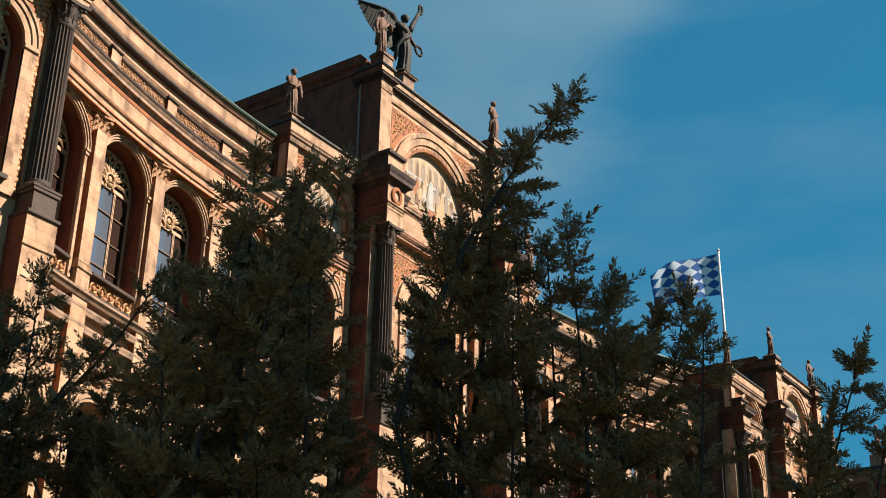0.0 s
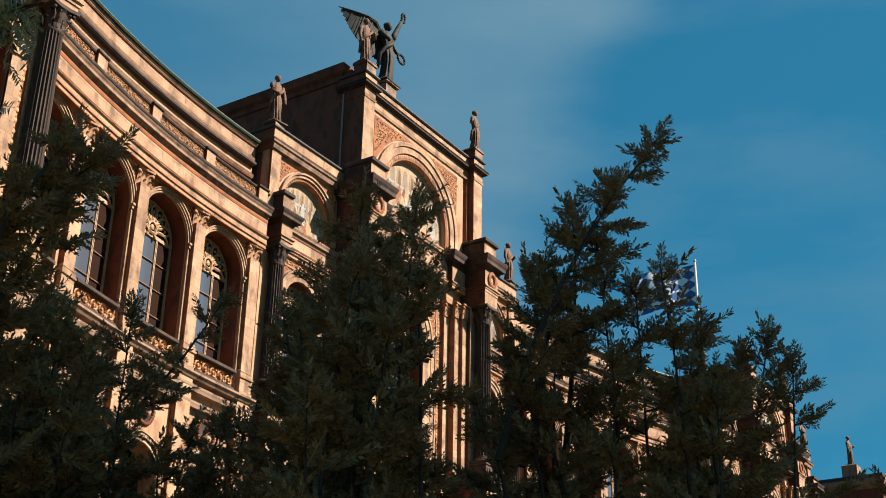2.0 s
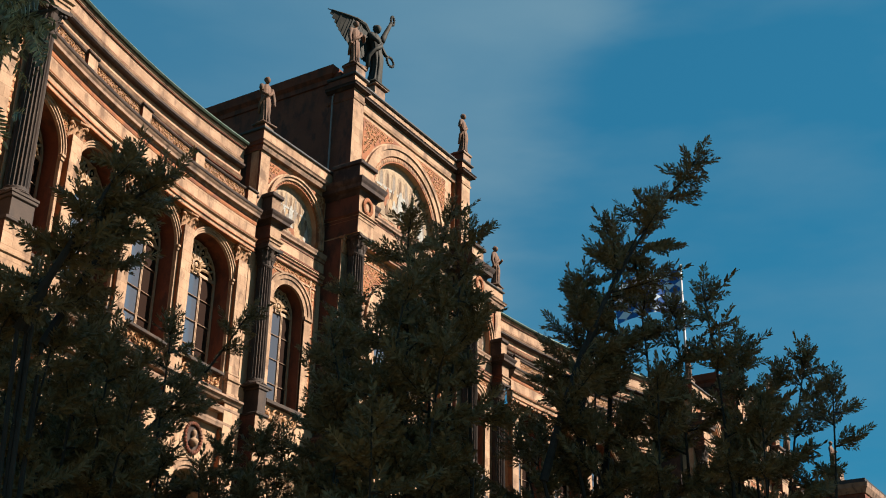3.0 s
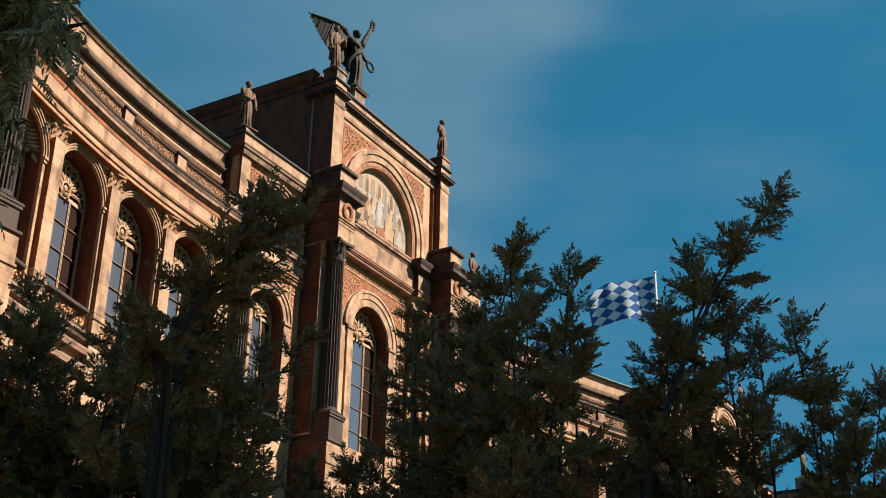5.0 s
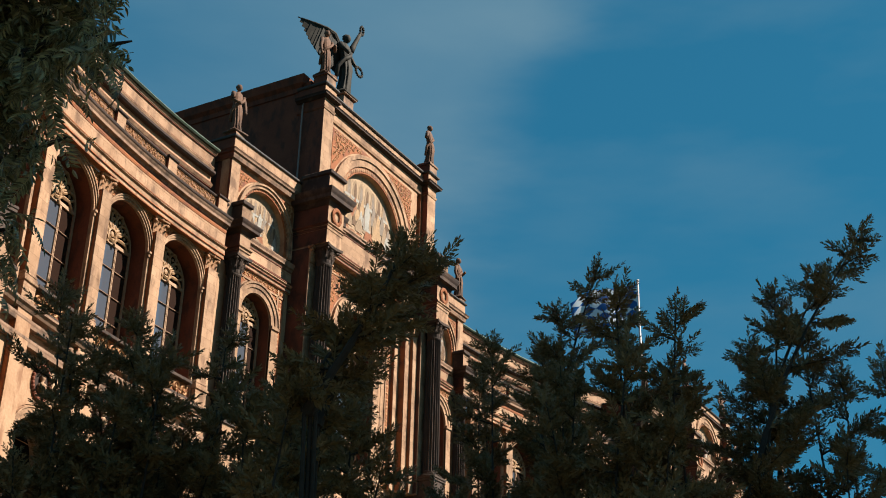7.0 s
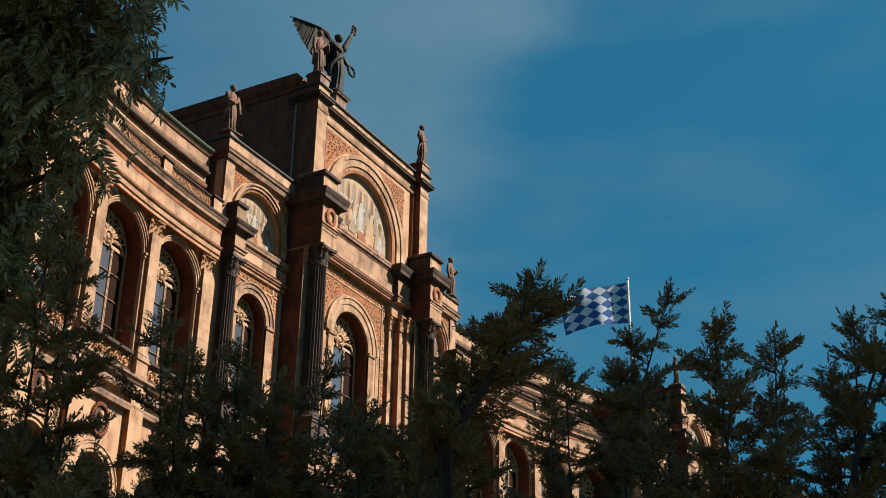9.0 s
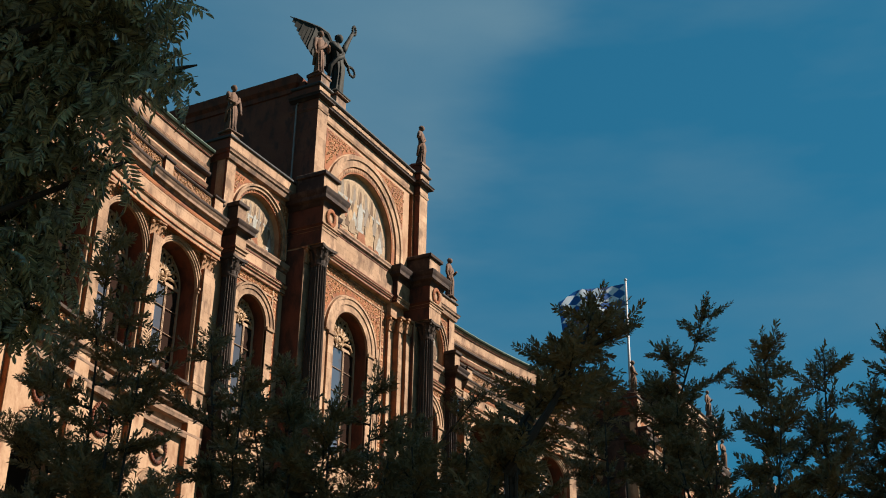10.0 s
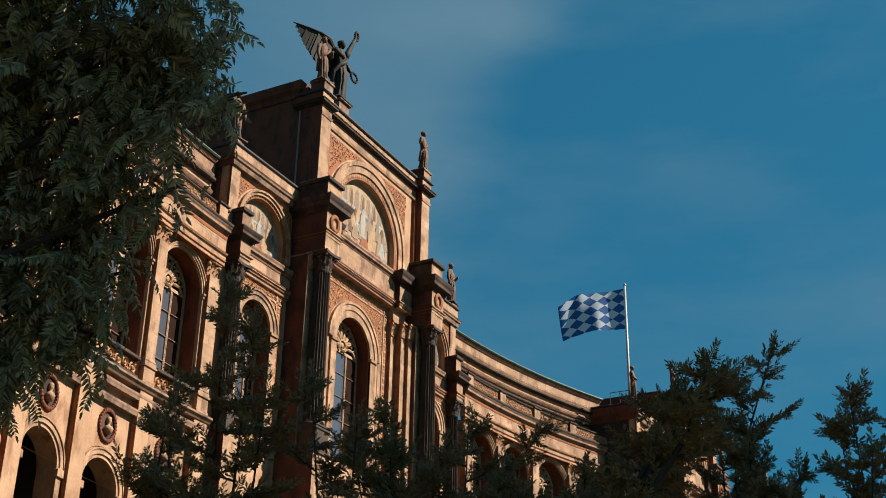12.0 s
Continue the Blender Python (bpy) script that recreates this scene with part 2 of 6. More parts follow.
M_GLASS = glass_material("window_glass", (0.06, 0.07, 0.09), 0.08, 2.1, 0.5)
# copy of the glass with the reveal's dark reflection painted brown
M_GLASS_DIM = glass_material("shaded_window_glass", (0.020, 0.011, 0.008), 0.25, 1.45, 0.3)
M_MOSAIC = mosaic_material("mosaic_ground", (0.285, 0.205, 0.135), 0.35)
MOSAIC_TONES = [mosaic_material("mosaic_tesserae", c, 0.32) for c in ((0.255, 0.245, 0.22), (0.20, 0.085, 0.048), (0.17, 0.14, 0.115), (0.29, 0.195, 0.115), (0.115, 0.075, 0.05), (0.215, 0.155, 0.105))]
M_FLAG = flag_material()
M_YEW = leaf_material("yew_needles", (0.142, 0.082, 0.034), (0.305, 0.178, 0.074), 0.18, 0.5, 0.22)
M_ASH = leaf_material("ash_leaves", (0.085, 0.066, 0.030), (0.50, 0.41, 0.20), 0.28, 0.3, 0.5)
M_CROWN = leaf_material("shade_tree_leaves", (0.03, 0.05, 0.015), (0.07, 0.10, 0.03), 0.2)


# ---- building blocks ----
class Geo:
    """A growing mesh; fn bends every point, so that one set of shapes serves straight and curved fronts."""

    def __init__(self, fn=None):
        self.v, self.f, self.fn = [], [], fn

    def add(self, pts, faces):
        b = len(self.v)
        self.v += [self.fn(*p) for p in pts] if self.fn else [tuple(p) for p in pts]
        self.f += [tuple(i + b for i in f) for f in faces]

    def box(self, x0, x1, y0, y1, z0, z1, bevel=0.0):
        """A block; bevel chamfers its upright and front edges."""
        if bevel <= 0:
            p = [(x, y, z) for z in (z0, z1) for x, y in ((x0, y0), (x1, y0), (x1, y1), (x0, y1))]
            self.add(p, [(3, 2, 1, 0), (4, 5, 6, 7), (0, 1, 5, 4), (1, 2, 6, 5), (2, 3, 7, 6), (3, 0, 4, 7)])
            return
        b = bevel
        ring = lambda q, z: [(x0 + q, y0 + q, z), (x1 - q, y0 + q, z), (x1 - q, y1 - q, z), (x0 + q, y1 - q, z)]
        p = ring(b, z0) + ring(0, z0 + b) + ring(0, z1 - b) + ring(b, z1)
        f = [(3, 2, 1, 0), (12, 13, 14, 15)]
        for k in range(3):
            for i in range(4):
                j = (i + 1) % 4
                f.append((4 * k + i, 4 * k + j, 4 * k + 4 + j, 4 * k + 4 + i))
        self.add(p, f)

    def sweep(self, path, profile, caps=True):
        """profile (out, z), a closed outline, drawn along the level path (x, y); out is to the right of the way."""
        n, m, rings = len(path), len(profile), []
        for i, (x, y) in enumerate(path):
            a, c = path[max(i - 1, 0)], path[min(i + 1, n - 1)]
            d1, d2 = Vector((x - a[0], y - a[1])), Vector((c[0] - x, c[1] - y))
            d1 = d1.normalized() if d1.length > 1e-6 else d2.normalized()
            d2 = d2.normalized() if d2.length > 1e-6 else d1
            n1, n2 = Vector((d1.y, -d1.x)), Vector((d2.y, -d2.x))
            k = (n1 + n2) / max(1 + n1.dot(n2), 0.2)
            rings.append([(x + k.x * o, y + k.y * o, z) for o, z in profile])
        f = []
        for i in range(n - 1):
            for j in range(m):
                q = (j + 1) % m
                f.append((i * m + j, i * m + q, i * m + m + q, i * m + m + j))
        if caps:
            f += [tuple(range(m)), tuple(range((n - 1) * m, n * m))]
        self.add([p for r in rings for p in r], f)

    def arch_wall(self, x0, x1, z0, z1, cx, hw, sill, spring, y0, y1, seg=18):
        """A wall of that thickness with an arched opening through it."""
        arc = [(cx - hw * math.cos(math.pi * i / seg), spring + hw * math.sin(math.pi * i / seg)) for i in range(seg + 1)]
        quad = lambda a, b, c, d: self.add((a, b, c, d), [(0, 1, 2, 3)])
        for y in (y0, y1):
            quad((x0, y, z0), (cx - hw, y, z0), (cx - hw, y, z1), (x0, y, z1))
            quad((cx + hw, y, z0), (x1, y, z0), (x1, y, z1), (cx + hw, y, z1))
            for (a, za), (b, zb) in zip(arc, arc[1:]):
                quad((a, y, za), (b, y, zb), (b, y, z1), (a, y, z1))
                if sill > z0:
                    quad((a, y, z0), (b, y, z0), (b, y, sill), (a, y, sill))
        rim = [(cx - hw, sill)] + arc + [(cx + hw, sill)]
        for (a, za), (b, zb) in zip(rim, rim[1:] + rim[:1]):
            quad((a, y0, za), (b, y0, zb), (b, y1, zb), (a, y1, za))
        for a, za, b, zb in ((x0, z0, x0, z1), (x0, z1, x1, z1), (x1, z1, x1, z0)):
            quad((a, y0, za), (b, y0, zb), (b, y1, zb), (a, y1, za))

    def corner_panel(self, cx, side, half, r, spring, z0, z1, y0, y1, seg=14):
        """A slab that fills the corner between an arch of radius r and the lines x = cx + side * half and z = z1."""
        rise = z1 - spring
        a = math.sqrt(max(r * r - rise * rise, 0.0)) if rise < r else 0.0
        low = lambda d: min(z1, max(z0, spring + math.sqrt(max(r * r - d * d, 0.0))))
        ds = [a + (half - a) * i / seg for i in range(seg + 1)]
        rim = [(cx + side * d, low(d)) for d in ds]
        p = [(x, y, z) for y in (y0, y1) for x, zl in rim for z in (zl, z1)]
        n = 2 * (seg + 1)
        f = []
        for i in range(seg):
            k = 2 * i
            f += [(k, k + 2, k + 3, k + 1), (n + k, n + k + 2, n + k + 3, n + k + 1), (k, k + 2, n + k + 2, n + k), (k + 1, k + 3, n + k + 3, n + k + 1)]
        f += [(0, 1, n + 1, n), (n - 2, n - 1, 2 * n - 1, 2 * n - 2)]
        self.add(p, f)

    def ring(self, cx, spring, r0, r1, y0, y1, leg=0.0, seg=24):
        """Half a ring standing on two legs: an archivolt."""
        pts, n = [], 0
        rows = [(-1, 0, -leg)] if leg else []
        rows += [(-math.cos(math.pi * i / seg), math.sin(math.pi * i / seg), 0) for i in range(seg + 1)]
        rows += [(1, 0, -leg)] if leg else []
        for c, s, d in rows:
            for r, y in ((r0, y1), (r0, y0), (r1, y0), (r1, y1)):
                pts.append((cx + r * c, y, spring + r * s + d))
        f = [(0, 1, 2, 3), tuple(len(pts) - 4 + k for k in range(4))]
        for i in range(len(rows) - 1):
            for k in range(4):
                q = (k + 1) % 4
                f.append((4 * i + k, 4 * i + q, 4 * i + 4 + q, 4 * i + 4 + k))
        self.add(pts, f)

    def lunette(self, cx, base, spring, r, y, thick=0.05, seg=24):
        rim = [(cx - r, base)] + [(cx - r * math.cos(math.pi * i / seg), spring + r * math.sin(math.pi * i / seg)) for i in range(seg + 1)] + [(cx + r, base)]
        n = len(rim)
        p = [(x, y, z) for x, z in rim] + [(x, y + thick, z) for x, z in rim]
        self.add(p, [tuple(range(n)), tuple(range(2 * n - 1, n - 1, -1))] + [(i, (i + 1) % n, n + (i + 1) % n, n + i) for i in range(n)])

    def lathe(self, cx, cy, prof, n=24, flutes=0, depth=0.0, sy=1.0):
        """prof (radius, z, fluted 0 to 1)."""
        p, f = [], []
        for row in prof:
            r, z, fl = row if len(row) == 3 else (*row, 0)
            for i in range(n):
                a = 2 * math.pi * i / n
                k = r - (depth * fl * abs(math.sin(flutes * a / 2)) ** 0.7 if flutes else 0)
                p.append((cx + k * math.cos(a), cy + k * sy * math.sin(a), z))
        for j in range(len(prof) - 1):
            for i in range(n):
                q = (i + 1) % n
                f.append((j * n + i, j * n + q, j * n + n + q, j * n + n + i))
        f += [tuple(range(n - 1, -1, -1)), tuple(range((len(prof) - 1) * n, len(prof) * n))]
        self.add(p, f)

    def tube(self, pts, r, n=5):
        """A round bar through pts; r is one radius or one for each point."""
        pts = [Vector(q) for q in pts]
        rs = r if isinstance(r, (list, tuple)) else [r] * len(pts)
        p, f, up = [], [], Vector((0, 0, 1))
        for i, q in enumerate(pts):
            d = (pts[min(i + 1, len(pts) - 1)] - pts[max(i - 1, 0)]).normalized()
            s = d.cross(up if abs(d.z) < 0.9 else Vector((0, 1, 0))).normalized()
            t = s.cross(d)
            for k in range(n):
                a = 2 * math.pi * k / n
                p.append(tuple(q + (s * math.cos(a) + t * math.sin(a)) * rs[i]))
        for i in range(len(pts) - 1):
            for k in range(n):
                j = (k + 1) % n
                f.append((i * n + k, i * n + j, i * n + n + j, i * n + n + k))
        f += [tuple(range(n)), tuple(range((len(pts) - 1) * n, len(pts) * n))]
        self.add(p, f)

    def blob(self, c, r, seg=10, rows=7, warp=0.0):
        p = []
        for j in range(rows + 1):
            th = math.pi * j / rows
            for i in range(seg):
                a = 2 * math.pi * i / seg
                k = 1 + warp * noise.noise(Vector((c[0] * 3 + math.cos(a) * 2, c[1] * 3 + math.sin(a) * 2, c[2] * 3 + th * 2)))
                p.append((c[0] + r[0] * k * math.sin(th) * math.cos(a), c[1] + r[1] * k * math.sin(th) * math.sin(a), c[2] + r[2] * k * math.cos(th)))
        f = []
        for j in range(rows):
            for i in range(seg):
                q = (i + 1) % seg
                f.append((j * seg + i, j * seg + q, j * seg + seg + q, j * seg + seg + i))
        self.add(p, f)


def mesh_of(name, g, mat, smooth=False, fix=True, side=None):
    me = bpy.data.meshes.new(name)
    me.from_pydata(g.v, [], g.f)
    me.materials.append(mat)
    if fix:
        bm = bmesh.new()
        bm.from_mesh(me)
        bmesh.ops.remove_doubles(bm, verts=bm.verts, dist=0.0005)
        bmesh.ops.recalc_face_normals(bm, faces=bm.faces)
        bm.to_mesh(me)
        bm.free()
    # darker second material paints shade onto faces that look along x
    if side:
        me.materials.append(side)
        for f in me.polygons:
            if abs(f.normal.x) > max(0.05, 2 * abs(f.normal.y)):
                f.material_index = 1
    if smooth:
        me.shade_smooth()
    return me


# carved work whose pieces are too small to tell apart
STUFF = {"spandrel_scroll", "balcony_scroll", "parapet_scroll", "frame_scroll", "bead_moulding", "branchwork", "crown", "mosaic_shape"}


def part(name, g, mat, parent=None, label="", smooth=False, m=None, fix=True, side=None):
    ob = new(name, g if isinstance(g, bpy.types.Mesh) else mesh_of(name, g, mat, smooth, fix, side))
    if m:
        ob.matrix_basis = m
    if parent:
        ob.parent = parent
    if label:
        ob["label"] = label
    if name in STUFF:
        ob["kind"] = "stuff"
    return ob


def scroll(g, x0, x1, z0, z1, y, r=0.035, count=None):
    """A running scroll of spirals between two heights, standing off the plane y."""
    h = z1 - z0
    n = count or max(2, round((x1 - x0) / (h * 0.85)))
    w = (x1 - x0) / n
    for i in range(n):
        cx, cz, up = x0 + w * (i + 0.5), (z0 + z1) / 2, 1 if i % 2 else -1
        pts = []
        for k in range(15):
            a = k / 14 * 2.6 * math.pi
            q = (1 - 0.75 * k / 14)
            pts.append((cx - math.cos(a) * w * 0.46 * q, y - 0.3 * r, cz + up * math.sin(a) * h * 0.44 * q))
        g.tube(pts, [r * (1.1 - 0.4 * k / 14) for k in range(15)], 4)
        g.blob((cx, y, cz), (h * 0.11, r * 1.3, h * 0.11), 6, 4)
        for s in (-1, 1):
            g.blob((cx + s * w * 0.40, y, cz + up * s * h * 0.30), (w * 0.12, r * 1.1, h * 0.13), 6, 4, 0.3)


def leaf_ring(g, cx, cy, z, r, n, h, curl, wide):
    """A ring of upright leaves whose tips curl outwards."""
    for i in range(n):
        a = 2 * math.pi * (i + 0.5 * (curl > 0.1)) / n
        c, s = math.cos(a), math.sin(a)
        rows = []
        for k, (o, zz, w) in enumerate(((0.0, 0, 0.8), (0.015, 0.45, 1.0), (0.05 + curl * 0.4, 0.85, 0.8), (0.03 + curl, 1.0, 0.45), (curl * 1.15, 0.88, 0.15))):
            rows.append((r + o, z + h * zz, wide * w / 2))
        p = []
        for rr, zz, w in rows:
            for q, d in ((-w, 0.0), (0, 0.035), (w, 0.0)):
                p.append((cx + (rr + d) * c - q * s, cy + (rr + d) * s + q * c, zz))
        f = [(3 * k + j, 3 * k + j + 1, 3 * k + j + 4, 3 * k + j + 3) for k in range(4) for j in range(2)]
        g.add(p, f)


def column(name, r, height, cap, parent, at):
    """A fluted column with base and leafed capital, standing at the given place."""
    shaft, base, top = Geo(), Geo(), Geo()
    h1, h2 = 0.5 * r * 1.3, height - cap
    prof = [(r, h1, 0), (r, h1 + 0.12, 0)]
    prof += [(r * (1 - 0.13 * k ** 1.6), h1 + 0.2 + (h2 - h1 - 0.4) * k, 1) for k in (0, 0.25, 0.5, 0.75, 1)]
    prof += [(r * 0.87, h2 - 0.1, 0), (r * 0.9, h2 - 0.06, 0), (r * 0.9, h2, 0)]
    shaft.lathe(0, 0, prof, 120, 20, r * 0.17)
    base.box(-r * 1.4, r * 1.4, -r * 1.4, r * 1.4, 0, r * 0.28, 0.02)
    base.lathe(0, 0, [(r * 1.36, r * 0.28), (r * 1.42, r * 0.36), (r * 1.36, r * 0.45), (r * 1.15, r * 0.48), (r * 1.15, r * 0.54), (r * 1.2, r * 0.58), (r * 1.15, r * 0.65), (r, r * 0.66)], 32)
    top.lathe(0, 0, [(r * 0.84, h2), (r * 0.86, h2 + cap * 0.5), (r * 1.0, h2 + cap * 0.75), (r * 1.2, h2 + cap * 0.86)], 24)
    leaf_ring(top, 0, 0, h2, r * 0.88, 8, cap * 0.42, r * 0.28, r * 0.62)
    leaf_ring(top, 0, 0, h2 + cap * 0.1, r * 0.88, 8, cap * 0.6, r * 0.42, r * 0.55)
    b = r * 1.28
    for i in range(4):
        a = math.pi / 4 + i * math.pi / 2
        c, s = math.cos(a), math.sin(a)
        pts = [(c * r * (0.95 + 0.06 * k) - 0 * s, s * r * (0.95 + 0.06 * k), h2 + cap * (0.5 + 0.06 * k)) for k in range(6)]
        top.tube(pts, r * 0.1, 5)
        top.blob((c * r * 1.45, s * r * 1.45, h2 + cap * 0.78), (r * 0.2, r * 0.2, r * 0.2), 8, 6)
    hull = []
    for i in range(4):
        a = i * math.pi / 2
        for d, q in ((-b, 1.16), (-b * 0.4, 0.97), (b * 0.4, 0.97)):
            x, y = d if q < 1 else d * 1.08, -b * (0.93 if q < 1 else 1.08)
            hull.append((x * math.cos(a) - y * math.sin(a), x * math.sin(a) + y * math.cos(a)))
    n = len(hull)
    p = [(x, y, h2 + cap * 0.86) for x, y in hull] + [(x * 1.03, y * 1.03, height) for x, y in hull]
    top.add(p, [tuple(range(n - 1, -1, -1)), tuple(range(n, 2 * n))] + [(i, (i + 1) % n, n + (i + 1) % n, n + i) for i in range(n)])
    ob = part(name, shaft, M_COL, parent, "dark weathered fluted stone column", False, Matrix.Translation(at))
    part("base", base, M_COL, ob)
    part("capital", top, M_COL, ob, "dark leafed capital")
    return ob


def pilaster_capital_mesh(w, h, d):
    """Flat leafed capital; its back stands on the plane y = 0, its foot at z = 0."""
    g = Geo()
    g.box(-w * 0.46, w * 0.46, -d * 0.6, 0, 0, h * 0.85)
    g.box(-w * 0.62, w * 0.62, -d * 1.25, 0, h * 0.86, h, 0.015)
    for row, (z, hh, cnt, o) in enumerate(((0, 0.42, 3, 0.6), (h * 0.14, 0.58, 4, 0.65))):
        for i in range(cnt):
            x = -w * 0.40 + w * 0.80 * (i / (cnt - 1))
            ww = w * 0.28
            p = []
            for zz, oo, k in ((0, 0, 0.8), (0.5, 0.08, 1.0), (0.85, 0.32, 0.75), (1.0, 0.7, 0.4), (0.9, 0.85, 0.12)):
                for q, e in ((-ww * k / 2, 0), (0, 0.03), (ww * k / 2, 0)):
                    p.append((x + q, -d * (o + oo * 0.6) - e, z + hh * h * zz))
            g.add(p, [(3 * k + j, 3 * k + j + 1, 3 * k + j + 4, 3 * k + j + 3) for k in range(4) for j in range(2)])
    for s in (-1, 1):
        g.blob((s * w * 0.52, -d * 0.95, h * 0.74), (w * 0.13, w * 0.12, w * 0.13), 8, 6)
        g.tube([(s * w * 0.12, -d * 0.7, h * 0.5), (s * w * 0.25, -d * 0.85, h * 0.66), (s * w * 0.42, -d * 0.95, h * 0.80)], w * 0.05, 5)
    g.blob((0, -d * 1.2, h * 0.9), (w * 0.1, w * 0.07, w * 0.1), 8, 5)
    return mesh_of("capital", g, M_CAP)


def arched_window(parent, fn, cx, hw, sill, spring, y, bars=2, clear=1, label="tall arched window with gilded fan tracery"):
    """Frame with mullions and crossbars, fan tracery in the head, and panes behind."""
    fr, tr = Geo(fn), Geo(fn)
    b = 0.058
    fr.ring(cx, spring, hw - 0.10, hw + 0.02, y - 0.06, y + 0.06, spring - sill, 20)
    fr.box(cx - hw, cx + hw, y - 0.07, y + 0.07, sill, sill + 0.14)
    ob = part("window", fr, M_FRAME, parent, label)
    step = 2 * hw / (bars + 1)
    for i in range(bars):
        x = cx - hw + step * (i + 1)
        g = Geo(fn)
        g.box(x - b, x - 0.02, y - 0.06, y + 0.05, sill + 0.1, spring - 0.1)
        g.box(x + 0.02, x + b, y - 0.06, y + 0.05, sill + 0.1, spring - 0.1)
        part("mullion", g, M_FRAME, ob)
    rows = max(3, round((spring - sill) / 1.3))
    for k in range(1, rows + 1):
        z = sill + (spring - sill) * k / rows - (0.03 if k == rows else 0)
        g = Geo(fn)
        t = 0.08 if k == rows else 0.018
        g.box(cx - hw + 0.02, cx + hw - 0.02, y - 0.035 - t * 0.3, y + 0.03, z - t, z + t)
        part("transom", g, M_FRAME if k == rows else M_TRANSOM, ob)
    # leftmost panes mirror the sky; the others get the glass painted dim
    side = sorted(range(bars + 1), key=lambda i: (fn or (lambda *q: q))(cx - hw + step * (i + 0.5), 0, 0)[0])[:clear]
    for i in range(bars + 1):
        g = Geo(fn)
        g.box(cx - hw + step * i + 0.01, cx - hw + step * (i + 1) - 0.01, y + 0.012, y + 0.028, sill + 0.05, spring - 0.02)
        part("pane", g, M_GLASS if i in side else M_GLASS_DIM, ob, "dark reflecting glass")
    g = Geo(fn)
    g.lunette(cx, spring + 0.0, spring + 0.02, hw - 0.02, y + 0.012, 0.016)
    part("pane", g, M_GLASS_DIM, ob, "dark glass behind tracery")
    # fan of petal loops over a hub ring, with curls at the foot
    oval = lambda px, pz, a, ra, rb, n=14: [(px + ra * math.cos(t) * math.cos(a) - rb * math.sin(t) * math.sin(a), y - 0.12, pz + ra * math.cos(t) * math.sin(a) + rb * math.sin(t) * math.cos(a))
                                            for t in [2 * math.pi * k / n for k in range(n + 1)]]
    hub = spring + hw * 0.20
    tr.tube(oval(cx, hub, 0, hw * 0.17, hw * 0.17), hw * 0.05, 5)
    tr.blob((cx, y - 0.13, hub), (hw * 0.09, 0.05, hw * 0.09), 8, 5)
    for k in range(7):
        a = math.pi * (0.06 + 0.88 * k / 6)
        c, s = math.cos(a), math.sin(a)
        long = hw * (0.27 if k % 2 else 0.31)
        tr.tube(oval(cx + c * (hw * 0.19 + long), hub + s * (hw * 0.15 + long), a, long, hw * 0.135), hw * 0.04, 5)
        tr.blob((cx + c * (hw * 0.19 + long * 1.25), y - 0.13, hub + s * (hw * 0.15 + long * 1.25)), (hw * 0.055, 0.04, hw * 0.055), 6, 4)
    for s in (-1, 1):
        tr.tube([(cx + s * hw * (0.45 + 0.3 * math.cos(t)), y - 0.12, spring - hw * 0.02 + 0.2 * hw * math.sin(t)) for t in [0.4 * k for k in range(10)]], hw * 0.04, 5)
    part("tracery", tr, M_TRACERY, ob, "gilded fan tracery")
    return ob


def wreath_mesh():
    g = Geo()
    n = 20
    for i in range(n):
        a = 2 * math.pi * i / n
        g.blob((0.36 * math.cos(a), -0.06, 0.42 * math.sin(a)), (0.13, 0.07, 0.13), 7, 5, 0.4)
    g.box(-0.09, 0.09, -0.10, 0, -0.62, -0.44, 0.02)
    return mesh_of("wreath", g, M_RED)


def foliage_fill(g, inside, x0, x1, z0, z1, y, step, seed):
    """Raised leaf scrolls packed over the part of a panel that inside(x, z) allows."""
    rnd = random.Random(seed)
    row, z = 0, z0 + step * 0.5
    while z < z1:
        x = x0 + step * (0.5 if row % 2 else 0.9)
        while x < x1:
            px, pz, a, turn = x + rnd.uniform(-0.15, 0.15) * step, z + rnd.uniform(-0.15, 0.15) * step, rnd.uniform(0, 6.28), rnd.choice((-1, 1))
            if inside(px, pz):
                r = step * rnd.uniform(0.36, 0.48)
                g.tube([(px + r * (1 - 0.09 * t) * math.cos(a + 0.75 * t * turn), y, pz + r * (1 - 0.09 * t) * math.sin(a + 0.75 * t * turn)) for t in range(8)], [step * q for q in (0.10, 0.12, 0.12, 0.11, 0.10, 0.09, 0.07, 0.05)], 4)
                g.blob((px, y, pz), (step * 0.16, step * 0.12, step * 0.16), 5, 4, 0.4)
                b = a + rnd.uniform(2, 4)
                g.blob((px + math.cos(b) * step * 0.45, y, pz + math.sin(b) * step * 0.45), (step * 0.17, step * 0.1, step * 0.12), 5, 4, 0.4)
            x += step
        z += step * 0.85
        row += 1


